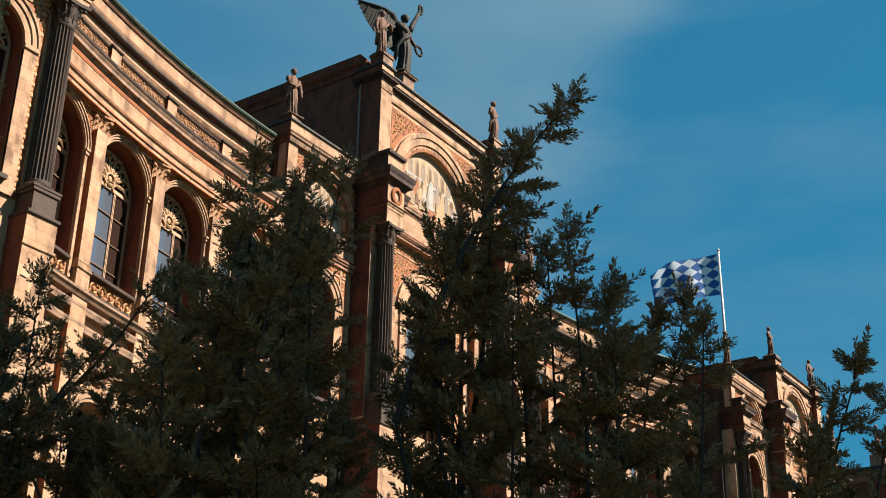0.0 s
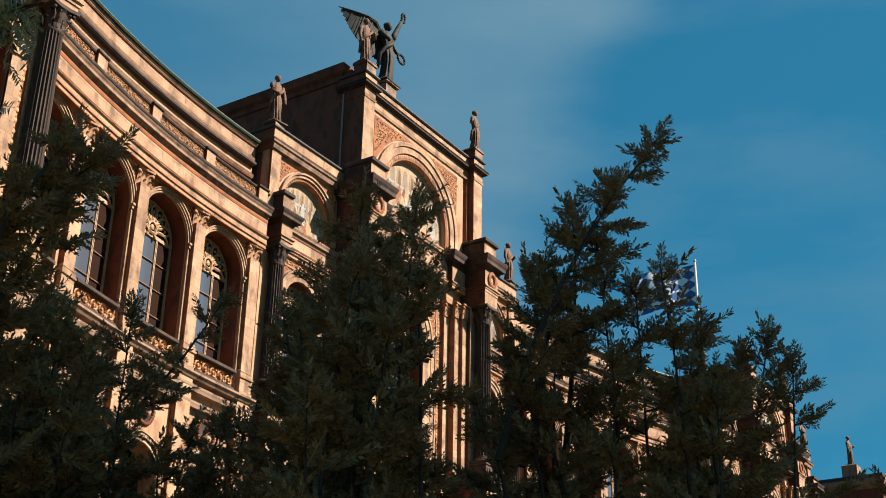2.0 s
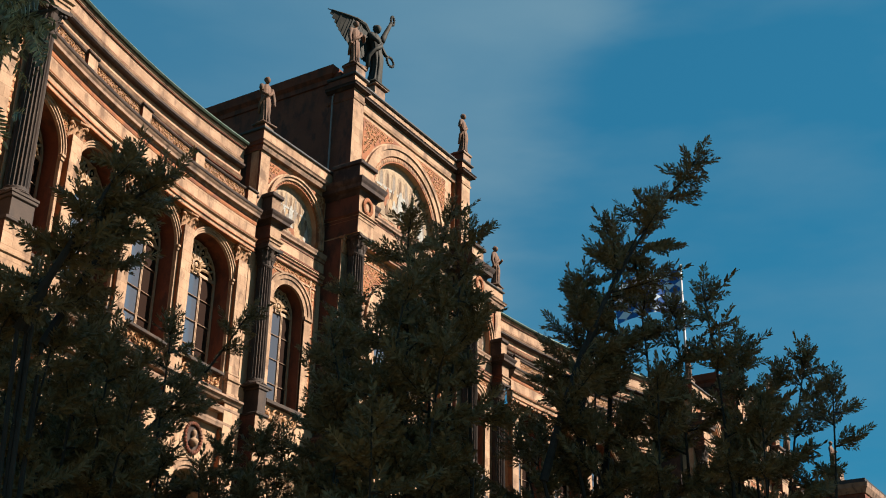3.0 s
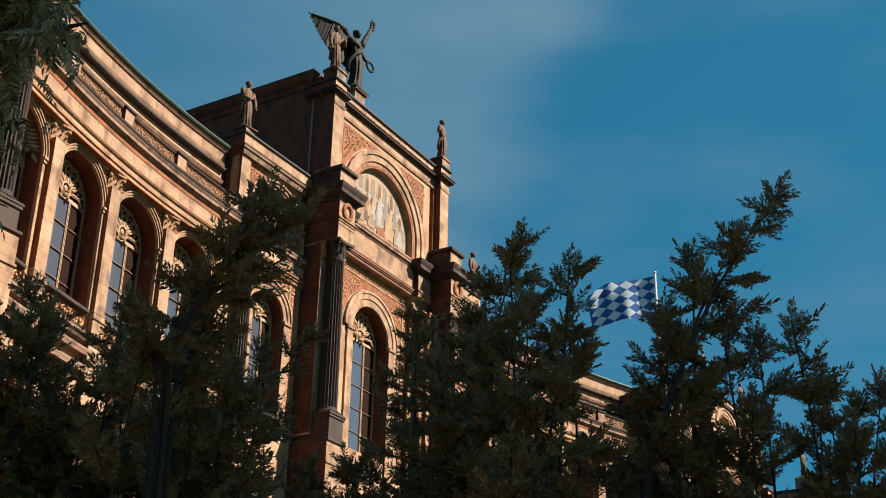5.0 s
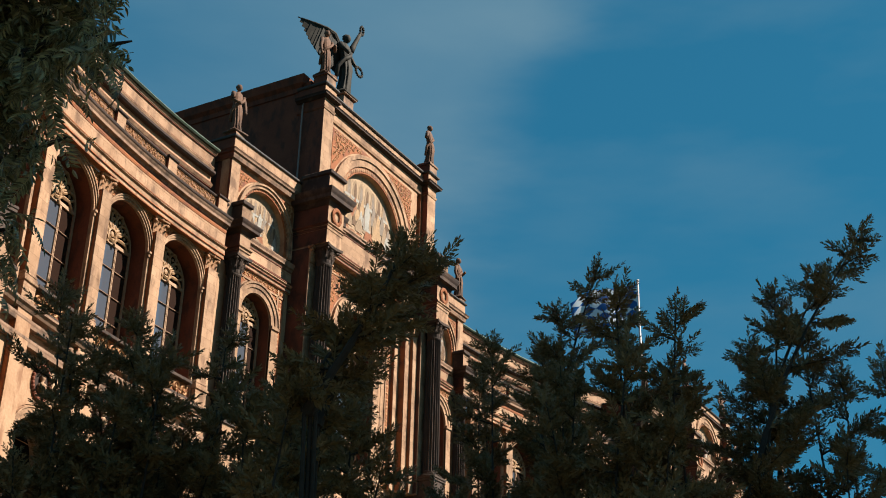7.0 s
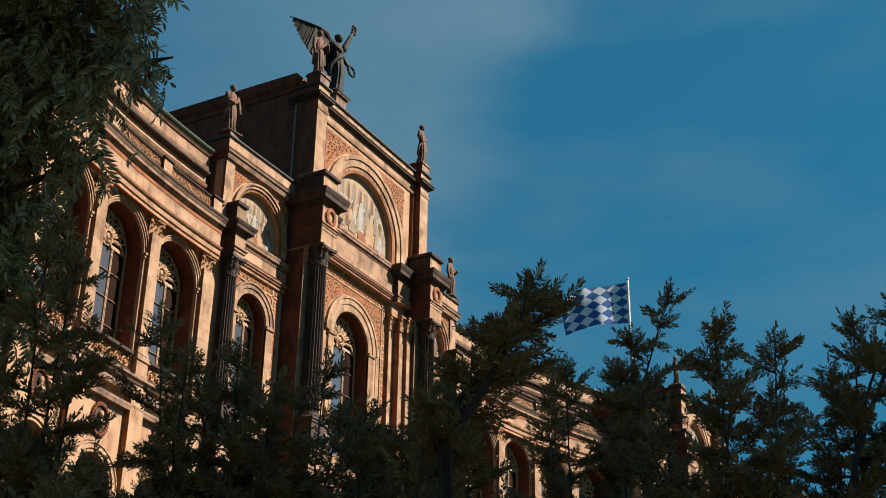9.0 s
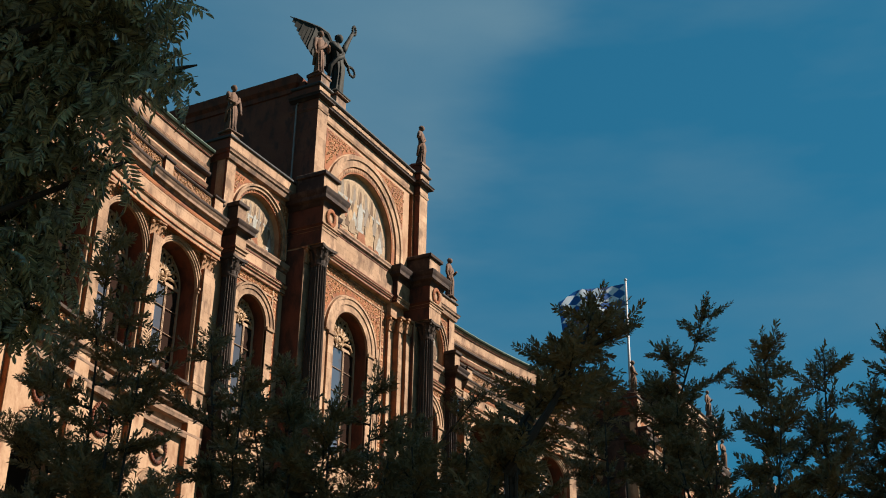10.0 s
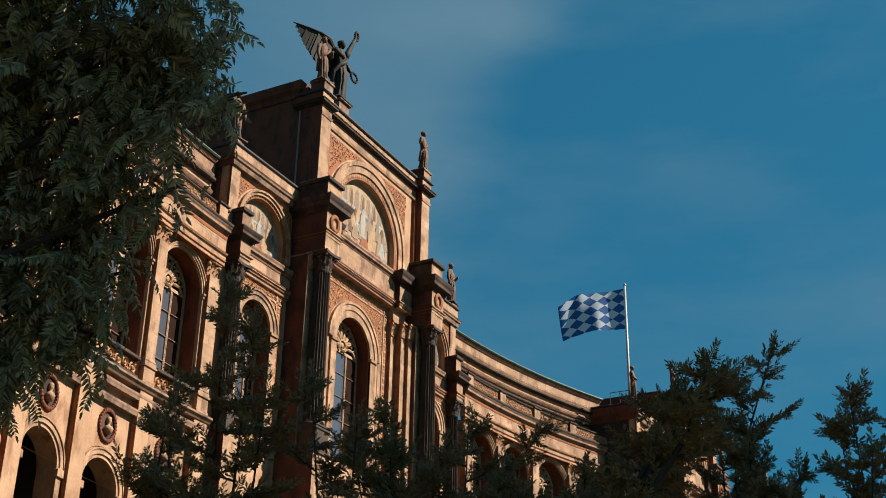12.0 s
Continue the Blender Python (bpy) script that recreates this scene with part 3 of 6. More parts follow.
def mosaic_shapes(fn, cx, base, spring, r, y, seed, parent):
    """Plain rounded shapes of coloured tesserae: a pale tall one amid cream, brown and red ones, over a dark foot and under a row of small niches."""
    rnd = random.Random(seed)
    tones = [Geo(fn) for _ in MOSAIC_TONES]
    high = spring + r - base
    depth = iter(range(500))

    def shape(tone, x, z, w, h, square=0.0, foot=0.9):
        """x and w in radii from the middle, z and h in heights of the field; square: how blocky the top is."""
        rim = []
        for i in range(17):
            t = math.pi * i / 16
            c, q = math.cos(t), math.sin(t)
            rim.append((c * (0.62 + 0.38 * square) * (1 - 0.25 * (1 - square) * q), 0.62 + 0.38 * q ** (1 - 0.6 * square)))
        rim = [(1.0, 0.30), (foot, 0.0)][::-1] + rim + [(-1.0, 0.30), (-foot, 0.0)]
        pts = [(cx + r * (x + w * p), base + high * (z + h * q)) for p, q in rim]
        if all(math.hypot(px - cx, max(pz - spring, 0)) < r - 0.03 for px, pz in pts):
            k, yy = len(pts), y - 0.008 - 0.0007 * next(depth)
            tones[tone].add([(px, yy, pz) for px, pz in pts] + [(px, y + 0.02, pz) for px, pz in pts], [tuple(range(k))] + [(i, (i + 1) % k, k + (i + 1) % k, k + i) for i in range(k)])

    # niches in the upper field, and a pale ledge below them
    for i in range(7):
        x = -0.60 + 0.20 * i
        h = 0.24 + 0.05 * math.cos(x * 2)
        shape(5, x, 0.57, 0.075, h, 0.5, 1.0)
        shape(4 if i % 2 else 2, x + 0.012, 0.57, 0.045, h - 0.045, 0.5, 1.0)
    shape(0, 0.0, 0.535, 0.72, 0.045, 1.0, 1.0)
    for x in (-0.88, -0.80, 0.80, 0.88):
        shape(rnd.choice((2, 4, 5)), x, 0.25, 0.05, rnd.uniform(0.16, 0.22))
    # a crowd of small brown and grey shapes to one side, larger pale ones to the other
    for row, (z, n) in enumerate(((0.36, 8), (0.25, 8), (0.13, 7))):
        for i in range(n):
            x = -0.80 + 0.80 * (i + 0.5) / n + rnd.uniform(-0.03, 0.03)
            shape(rnd.choice((1, 2, 3, 4, 4, 5, 5, 0)), x, z + rnd.uniform(-0.03, 0.03), rnd.uniform(0.06, 0.09), rnd.uniform(0.17, 0.24))
    for i, (x, z, h, tone) in enumerate(((0.22, 0.34, 0.30, 2), (0.36, 0.36, 0.24, 4), (0.52, 0.30, 0.30, 2), (0.68, 0.26, 0.26, 4), (0.30, 0.22, 0.28, 5), (0.76, 0.14, 0.32, 2),
                                         (0.42, 0.08, 0.46, 3), (0.60, 0.06, 0.40, 5), (0.30, 0.06, 0.32, 3), (0.70, 0.04, 0.30, 0))):
        shape(tone, x + rnd.uniform(-0.03, 0.03), z, rnd.uniform(0.08, 0.115), h * rnd.uniform(0.9, 1.08))
    shape(1, 0.10, 0.04, 0.14, 0.20, 0.4)
    shape(0, 0.03, 0.20, 0.135, 0.44)
    shape(5, 0.13, 0.24, 0.035, 0.30)
    shape(2, -0.06, 0.22, 0.03, 0.26)
    for i in range(9):
        shape(rnd.choice((2, 4, 1, 5)), -0.84 + 0.21 * i, 0.005, rnd.uniform(0.08, 0.12), rnd.uniform(0.06, 0.12), 0.6)
    for g, m in zip(tones, MOSAIC_TONES):
        if g.v:
            part("mosaic_shape", g, m, parent, "worn rounded mosaic shapes")


# ---- the palace ----
palace = tagged(new("palace"), "long ochre and terracotta palace with arcades, columns and lunette mosaics", "palace")
BASE = 6.5
KNOTS = [-0.08, 4.15, 8.42, 12.65, 17.6]        # pilasters along a wing, from the centre outwards


def wing_map(sx, off=0.0):
    """u runs along the wing from the centre, y is measured from the pilasters' front."""
    return lambda u, y, z: (sx * (13.7 + u), 1.68 - 0.045 * u - 0.0089 * u * u + y + off, z)


HALF, SPRING = 1.66, 26.45                     # half width and spring line of the upper arches


def run(u0=-0.7, u1=17.6, step=0.55):
    n = round((u1 - u0) / step)
    return [(u0 + (u1 - u0) * i / n, 0.0) for i in range(n + 1)]


CAP_WING = pilaster_capital_mesh(0.78, 0.85, 0.3)
CAP_TALL = pilaster_capital_mesh(0.72, 0.95, 0.28)
WREATH = wreath_mesh()


def entablature(u):
    return [(-0.3, 28.35), (0.06, 28.35), (0.06, 28.58), (0.10, 28.60), (0.10, 28.85), (0.2, 28.9), (0.2, 28.97), (0.04, 29.0), (0.04, 29.75), (-0.3, 29.75)]


def build_wing(sx):
    fn = wing_map(sx)
    rail = [(-0.3, 30.58), (-0.02, 30.58), (-0.02, 30.62), (0.05, 30.62), (0.05, 30.74), (-0.3, 30.74)]
    g = Geo(fn)
    g.sweep(run(), entablature(0))
    part("frieze", g, M_STONE, palace, "pale sandstone architrave and frieze")
    g = Geo(fn)
    g.sweep(run(), [(-0.3, 29.98), (0.10, 29.98), (0.14, 30.08), (0.28, 30.12), (0.28, 30.26), (0.34, 30.34), (0.38, 30.42), (-0.3, 30.42)])
    part("cornice", g, M_TRIM, palace, "projecting weathered sandstone cornice")
    g = Geo(fn)
    g.sweep(run(), [(-0.3, 30.42), (0.40, 30.42), (0.42, 30.48), (0.42, 30.55), (-0.3, 30.58)])
    part("gutter", g, M_SOOT, palace, "blackened gutter ledge")
    g = Geo(fn)
    g.sweep(run(), [(-0.3, 29.75), (0.06, 29.75), (0.08, 29.86), (0.06, 29.98), (-0.3, 29.98)])
    part("red_band", g, M_RED, palace, "red terracotta band under the cornice")
    g = Geo(fn)
    for z, o in ((28.36, 0.085), (28.585, 0.125), (28.965, 0.22), (29.02, 0.065)):
        g.sweep(run(), [(-0.2, z - 0.025), (o, z - 0.025), (o, z + 0.025), (-0.2, z + 0.025)])
    part("red_fillet", g, M_RED, palace, "thin red fillets between the mouldings")
    g = Geo(fn)
    g.sweep(run(), rail)
    g.sweep(run(), [(-0.32, 30.74), (-0.02, 30.74), (-0.02, 31.32), (-0.32, 31.32)])
    part("parapet", g, M_PANEL, palace, "weathered pinkish stone parapet")
    # dark coping whose black also paints the thin shadow at its edge
    g = Geo(fn)
    g.sweep(run(), [(-0.35, 31.32), (0.06, 31.32), (0.10, 31.37), (0.10, 31.43), (-0.35, 31.45)])
    part("parapet_coping", g, M_SOOT, palace, "dark parapet coping with its shadow line painted in")
    for k in KNOTS[:-1]:
        g = Geo(fn)
        g.box(k - 0.34, k + 0.34, -0.16, 0.30, 30.60, 31.40, 0.015)
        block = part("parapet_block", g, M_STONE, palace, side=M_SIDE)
        g = Geo(fn)
        g.box(k - 0.42, k + 0.42, -0.24, 0.34, 31.40, 31.52, 0.02)
        part("cap", g, M_SOOT, block, "blackened cap")
    # set-back storey with its own cornice and copper eaves
    back = [(u, 1.35) for u, _ in run()]
    g = Geo(fn)
    g.sweep(back, [(-0.6, 30.5), (0, 30.5), (0, 33.75), (-0.6, 33.75)])
    g.sweep(back, [(-0.2, 31.75), (0.10, 31.75), (0.16, 31.95), (0.05, 32.0), (-0.2, 32.0)])
    part("upper_wall", g, M_WALL, palace, "set-back ochre wall above the parapet")
    g = Geo(fn)
    g.sweep(back, [(-0.3, 32.72), (0.12, 32.72), (0.2, 32.85), (0.06, 32.95), (-0.3, 32.95)])
    g.sweep(back, [(-0.3, 33.62), (0.12, 33.62), (0.16, 33.72), (0.20, 33.80), (0.14, 33.88), (0.14, 34.45), (0.24, 34.52), (0.30, 34.66), (-0.3, 34.68)])
    part("upper_cornice", g, M_STONE, palace, "stepped pale sandstone cornice under the roof")
    # brown strips that paint the cornice's shadow lines
    g = Geo(fn)
    for z, o in ((34.49, 0.215), (33.85, 0.165), (32.70, 0.10), (32.97, 0.07)):
        g.sweep(back, [(-0.2, z - 0.03), (o, z - 0.03), (o, z + 0.03), (-0.2, z + 0.03)])
    part("brown_fillet", g, M_SIDE, palace, "thin brown strips painted as the upper cornice's shadow lines")
    # two black strips painted for the deep shadow between the mouldings
    g = Geo(fn)
    g.sweep(back, [(-0.3, 33.36), (0.22, 33.36), (0.30, 33.44), (0.30, 33.56), (0.14, 33.615), (-0.3, 33.615)])
    g.sweep(back, [(-0.3, 32.30), (0.16, 32.30), (0.20, 32.36), (0.20, 32.44), (-0.3, 32.46)])
    part("ledge", g, M_SOOT, palace, "ledge painted black as a deep shadow line")
    g = Geo(fn)
    g.sweep(back, [(-9.0, 36.4), (0.40, 34.68), (0.46, 34.76), (0.42, 34.84), (-9.0, 36.6)])
    part("roof", g, M_COPPER, palace, "green copper roof edge")
    # near-black slab, also added to stop sky light leaking down
    g = Geo(fn)
    g.sweep(run(), [(-5.0, 19.2), (-0.42, 19.2), (-0.42, 20.2), (-5.0, 20.2)])
    part("arcade_ceiling", g, M_ROOM, palace, "arcade ceiling with its shade painted near black")
    # unseen slab added to keep sky light out of the wing
    g = Geo(fn)
    g.sweep(run(), [(-1.9, 30.30), (-0.32, 30.30), (-0.32, 30.52), (-1.9, 30.52)])
    part("terrace_slab", g, M_DARKROOF, palace)
    # string courses
    g = Geo(fn)
    for z, o in ((20.32, 0.28), (19.82, 0.08), (19.10, 0.07)):
        g.sweep(run(), [(-0.4, z - 0.12), (o * 0.4, z - 0.12), (o * 0.7, z), (o, z + 0.06), (o, z + 0.16), (-0.4, z + 0.2)])
    part("string_course", g, M_TRIM, palace)
    for i in range(4):
        a, b = KNOTS[i], KNOTS[i + 1]
        c = (2.08, 6.33, 10.60, 15.0)[i]
        g = Geo(fn)
        g.arch_wall(a, b, 20.4, 28.36, c, HALF, 21.45, SPRING, 0.35, 1.4)
        part("upper_bay_wall", g, M_WALL, palace, "ochre wall round an arched window")
        # lining that paints the opening's shade brown
        g = Geo(fn)
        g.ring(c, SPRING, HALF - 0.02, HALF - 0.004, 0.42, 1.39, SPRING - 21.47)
        part("reveal", g, M_SIDE, palace, "window reveal lining with its shade painted brown")
        g = Geo(fn)
        g.arch_wall(a, b, BASE, 20.4, c, 1.27, 7.6, 15.4, 0.30, 1.3)
        part("lower_bay_wall", g, M_WALL, palace, "ochre wall round an open arcade arch")
        # archivolts, jambs and imposts
        g = Geo(fn)
        g.ring(c, SPRING, HALF, HALF + 0.09, 0.27, 0.36)
        g.ring(c, SPRING, HALF + 0.09, HALF + 0.20, 0.21, 0.36)
        g.ring(c, SPRING, HALF + 0.20, HALF + 0.25, 0.15, 0.36)
        part("archivolt", g, M_STONE, palace)
        for s in (-1, 1):
            g = Geo(fn)
            x0, x1 = sorted((c + s * HALF, c + s * (HALF + 0.16)))
            g.box(x0, x1, 0.22, 0.36, 20.9, SPRING - 0.22)
            g.box(x0 - 0.03, x1 + 0.03, 0.16, 0.37, SPRING - 0.24, SPRING - 0.10)
            g.box(x0 - 0.05, x1 + 0.05, 0.10, 0.37, SPRING - 0.10, SPRING + 0.02, 0.015)
            part("jamb", g, M_STONE, palace)
        for s in (-1, 1):
            g = Geo(fn)
            k = a if s < 0 else b
            g.corner_panel(c, s, abs(k - c) - 0.37, HALF + 0.27, SPRING, SPRING + 0.5, 28.33, 0.315, 0.345)
            part("spandrel", g, M_RED, palace, "red spandrel ground")
            g = Geo(fn)
            p, q = sorted((c + s * 0.5, k - s * 0.40))
            foliage_fill(g, lambda x, z: math.hypot(x - c, z - SPRING) > HALF + 0.34, p, q, 27.0, 28.3, 0.30, 0.20, i * 2 + s)
            if g.v:
                part("spandrel_scroll", g, M_ORN, palace, "terracotta leaf scrolls")
        arched_window(palace, fn, c, HALF - 0.07, 21.55, SPRING, 1.30, clear=2)
        # sheet behind the glass whose black stands for the unlit room
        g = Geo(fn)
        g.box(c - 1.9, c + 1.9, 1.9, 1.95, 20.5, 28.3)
        part("room_shade_panel", g, M_ROOM, palace)
        # balcony panel with scrolls below the window
        g = Geo(fn)
        g.box(c - 1.45, c + 1.45, -0.06, 0.5, 21.42, 21.58, 0.02)
        g.box(c - 1.45, c + 1.45, 0.0, 0.5, 20.52, 20.74, 0.02)
        part("window_sill", g, M_COL, palace, "dark weathered stone rail")
        g = Geo(fn)
        g.box(c - 1.45, c + 1.45, 0.22, 0.45, 20.74, 21.42)
        part("balcony_panel", g, M_RED, palace)
        g = Geo(fn)
        scroll(g, c - 1.4, c + 1.4, 20.77, 21.39, 0.17, 0.055)
        part("balcony_scroll", g, M_ORN, palace, "terracotta scrollwork")
        g = Geo(fn)
        foliage_fill(g, lambda x, z: True, a + 0.42, b - 0.42, 30.78, 31.30, 0.0, 0.23, 60 + i)
        part("parapet_scroll", g, M_ORN, palace, "terracotta scrollwork")
        # lower arcade
        g = Geo(fn)
        g.ring(c, 15.4, 1.27, 1.42, 0.24, 0.32)
        g.ring(c, 15.4, 1.42, 1.62, 0.17, 0.32)
        g.ring(c, 15.4, 1.62, 1.68, 0.12, 0.32)
        for s in (-1, 1):
            x0, x1 = sorted((c + s * 1.27, c + s * 1.62))
            g.box(x0, x1, 0.20, 0.31, BASE, 15.1)
            g.box(x0 - 0.06, x1 + 0.06, 0.1, 0.32, 15.08, 15.4, 0.02)
        part("arcade_archivolt", g, M_STONE, palace)
        g = Geo(fn)
        g.arch_wall(a + 0.5, b - 0.5, 15.6, 18.98, c, 1.75, 15.6, 15.4, 0.255, 0.32)
        part("recessed_panel", g, M_WALL, palace)
        # oval niche medallion with a plain bust
        g = Geo(fn)
        for k in range(28):
            t = 2 * math.pi * k / 28
            g.blob((c + 0.56 * math.cos(t), 0.2, 18.08 + 0.66 * math.sin(t)), (0.10, 0.09, 0.10), 7, 5, 0.3)
        part("medallion_wreath", g, M_SIDE, palace, "dark brown garland round an oval niche")
        g = Geo(fn)
        p = [(c, 0.245, 18.08)] + [(c + 0.55 * math.cos(t), 0.245, 18.08 + 0.65 * math.sin(t)) for t in [2 * math.pi * k / 24 for k in range(24)]]
        g.add(p, [(0, 1 + k, 1 + (k + 1) % 24) for k in range(24)])
        part("medallion_ground", g, M_SOOT, palace)
        g = Geo(fn)
        g.lathe(c, 0.16, [(0.0, 17.66), (0.12, 17.70), (0.22, 17.82), (0.25, 17.92), (0.18, 18.02), (0.085, 18.07), (0.075, 18.14), (0.115, 18.19), (0.135, 18.28), (0.12, 18.38), (0.07, 18.44), (0.0, 18.46)], 12)
        part("medallion_bust", g, M_STONE, palace, "plain pale stone bust", True)
        # back wall with the arcade's shade in its colour
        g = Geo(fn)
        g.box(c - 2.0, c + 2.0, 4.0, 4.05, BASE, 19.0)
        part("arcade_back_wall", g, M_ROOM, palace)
    for k in KNOTS[:-1]:
        # pilaster with pedestal, returns whose warm shade is painted red, and capital
        g = Geo(fn)
        g.box(k - 0.36, k + 0.36, 0.0, 0.4, 21.75, 27.55, 0.012)
        g.box(k - 0.44, k + 0.44, -0.07, 0.4, 21.45, 21.62, 0.02)
        g.box(k - 0.41, k + 0.41, -0.05, 0.4, 21.62, 21.75, 0.03)
        g.box(k - 0.46, k + 0.46, -0.08, 0.42, 20.5, 20.72, 0.02)
        g.box(k - 0.42, k + 0.42, -0.05, 0.42, 20.72, 21.33, 0.01)
        g.box(k - 0.48, k + 0.48, -0.12, 0.42, 21.33, 21.45, 0.02)
        part("pilaster", g, M_STONE, palace, "pale sandstone pilaster")
        g = Geo(fn)
        g.box(k - 0.38, k + 0.38, 0.05, 0.34, 21.8, 27.5)
        g.box(k - 0.50, k + 0.50, 0.0, 0.31, BASE, 20.2)
        part("pilaster_return", g, M_RED, palace, "pilaster return with its reddish shade painted on")
        g = Geo(fn)
        g.box(k - 0.48, k + 0.48, -0.06, 0.30, BASE, 20.2, 0.01)
        part("lower_pilaster", g, M_WALL, palace)
        x, y, z = fn(k, 0.36, 27.5)
        part("capital", CAP_WING, None, palace, "leafed pilaster capital", m=Matrix.Translation((x, y, z)))


def bay_frame(fn, cx, hw, out, z0, spring, top, y, parent):
    """Terracotta frame with scroll bands round an arched window, between upright edges cx - out and cx + out."""
    w = 0.60 if hw < 1.5 else 0.92
    g = Geo(fn)
    g.arch_wall(cx - out, cx + out, z0, top, cx, hw + w + 0.02, z0, spring, y - 0.03, y + 0.01)
    part("frame_ground", g, M_STONE, parent)
    g = Geo(fn)
    for s in (-1, 1):
        x0, x1 = sorted((cx + s * (out - 0.45), cx + s * (out - 0.05)))
        g.box(x0, x1, y - 0.045, y - 0.02, z0, top - 0.06)
    g.box(cx - out + 0.06, cx + out - 0.06, y - 0.049, y - 0.02, top - 0.50, top - 0.05)
    part("frame_band", g, M_RED, parent, "red terracotta band")
    for s in (-1, 1):
        if out - 0.64 > (hw + w) * 0.6:
            g = Geo(fn)
            g.corner_panel(cx, s, out - 0.64, hw + w + 0.10, spring, spring + hw * 0.35, top - 0.64, y - 0.045, y - 0.01)
            part("spandrel", g, M_RED, parent, "red spandrel ground")
    g = Geo(fn)
    for s in (-1, 1):
        for d in (0.0, 0.5):
            x = cx + s * (out - d)
            g.box(x - 0.05, x + 0.05, y - 0.09, y, z0, top)
    for z in (top, top - 0.55):
        g.box(cx - out, cx + out, y - 0.09, y, z - 0.05, z + 0.05)
    part("frame_rib", g, M_STONE, parent)
    g = Geo(fn)
    scroll(g, cx - out + 0.05, cx + out - 0.05, top - 0.48, top - 0.07, y - 0.044, 0.034)
    n = int((top - 0.6 - z0) / 0.42)
    for s in (-1, 1):
        for k in range(n):
            z = z0 + 0.3 + k * 0.42
            x = cx + s * (out - 0.25)
            g.blob((x, y - 0.04, z), (0.13, 0.05, 0.10), 6, 4, 0.4)
            g.blob((x, y - 0.04, z + 0.2), (0.05, 0.04, 0.09), 5, 4)
    part("frame_scroll", g, M_ORN, parent, "terracotta scrollwork")
    for s in (-1, 1):
        g = Geo(fn)
        p, q = sorted((cx + s * 0.1, cx + s * (out - 0.56)))
        foliage_fill(g, lambda x, z: math.hypot(x - cx, z - spring) > hw + w + 0.22, p, q, spring + hw * 0.4, top - 0.66, y - 0.046, 0.30, 7 + s)
        if g.v:
            part("spandrel_scroll", g, M_ORN, parent, "terracotta leaf scrolls")
    g = Geo(fn)
    g.ring(cx, spring, hw, hw + w * 0.47, y - 0.08, y + 0.02, spring - z0)
    g.ring(cx, spring, hw + w * 0.47, hw + w * 0.83, y - 0.14, y + 0.02)
    g.ring(cx, spring, hw + w * 0.83, hw + w, y - 0.20, y + 0.02)
    for s in (-1, 1):
        x0, x1 = sorted((cx + s * hw, cx + s * (hw + 0.55)))
        g.box(x0, x1, y - 0.12, y + 0.02, z0, spring - 0.2)
        g.box(x0 - 0.04, x1 + 0.04, y - 0.20, y + 0.02, spring - 0.2, spring, 0.02)
    part("archivolt", g, M_STONE, parent)


def lunette_attic(fn, x0, x1, z0, z1, cx, r, base, spring, y, mosaic, rim, parent):
    """Attic wall with a mosaic under a moulded arch and red scroll spandrels."""
    g = Geo(fn)
    g.arch_wall(x0, x1, z0, z1, cx, r, base, spring, y, y + 0.5)
    part("attic_wall", g, M_WALL, parent, "ochre attic wall round a mosaic")
    g = Geo(fn)
    g.lunette(cx, base, spring, r + 0.02, y + 0.36, 0.06)
    ground = part("mosaic", g, M_MOSAIC, parent, "faded lunette mosaic in ochre, white and grey shapes")
    mosaic_shapes(fn, cx, base, spring, r, y + 0.36, mosaic, ground)
    g = Geo(fn)
    g.ring(cx, spring, r - 0.01, r + rim * 0.35, y - 0.02, y + 0.05, spring - base)
    part("arch_band", g, M_RED, parent)
    g = Geo(fn)
    n = int(r * 14)
    for k in range(n):
        a = math.pi * (k + 0.5) / n
        q = r + rim * 0.17
        g.blob((cx - q * math.cos(a), y - 0.03, spring + q * math.sin(a)), (rim * 0.10, 0.03, rim * 0.14), 6, 4, 0.3)
    part("bead_moulding", g, M_CAP, parent)
    g = Geo(fn)
    g.ring(cx, spring, r + rim * 0.35, r + rim * 0.75, y - 0.12, y + 0.05, spring - base)
    g.ring(cx, spring, r + rim * 0.75, r + rim, y - 0.20, y + 0.05, spring - base)
    part("archivolt", g, M_STONE, parent)
    top = z1 - 0.12
    g = Geo(fn)
    for q in (-1, 1):
        g = Geo(fn)
        g.corner_panel(cx, q, r + rim + 0.08, r + rim + 0.10, spring, spring + r * 0.55, top - 0.2, y - 0.025, y + 0.01)
        part("spandrel", g, M_RED, parent, "red spandrel ground")
    big = r + rim
    for s in (-1, 1):
        g = Geo(fn)
        p, q = sorted((cx + s * 0.3, cx + s * (big - 0.02)))
        foliage_fill(g, lambda x, z: math.hypot(x - cx, z - spring) > big + 0.24, p, q, spring + r * 0.58, top - 0.3, y - 0.030, 0.30 if r > 2.5 else 0.22, 17 + s)
        if g.v:
            part("spandrel_scroll", g, M_ORN, parent, "terracotta leaf scrolls")


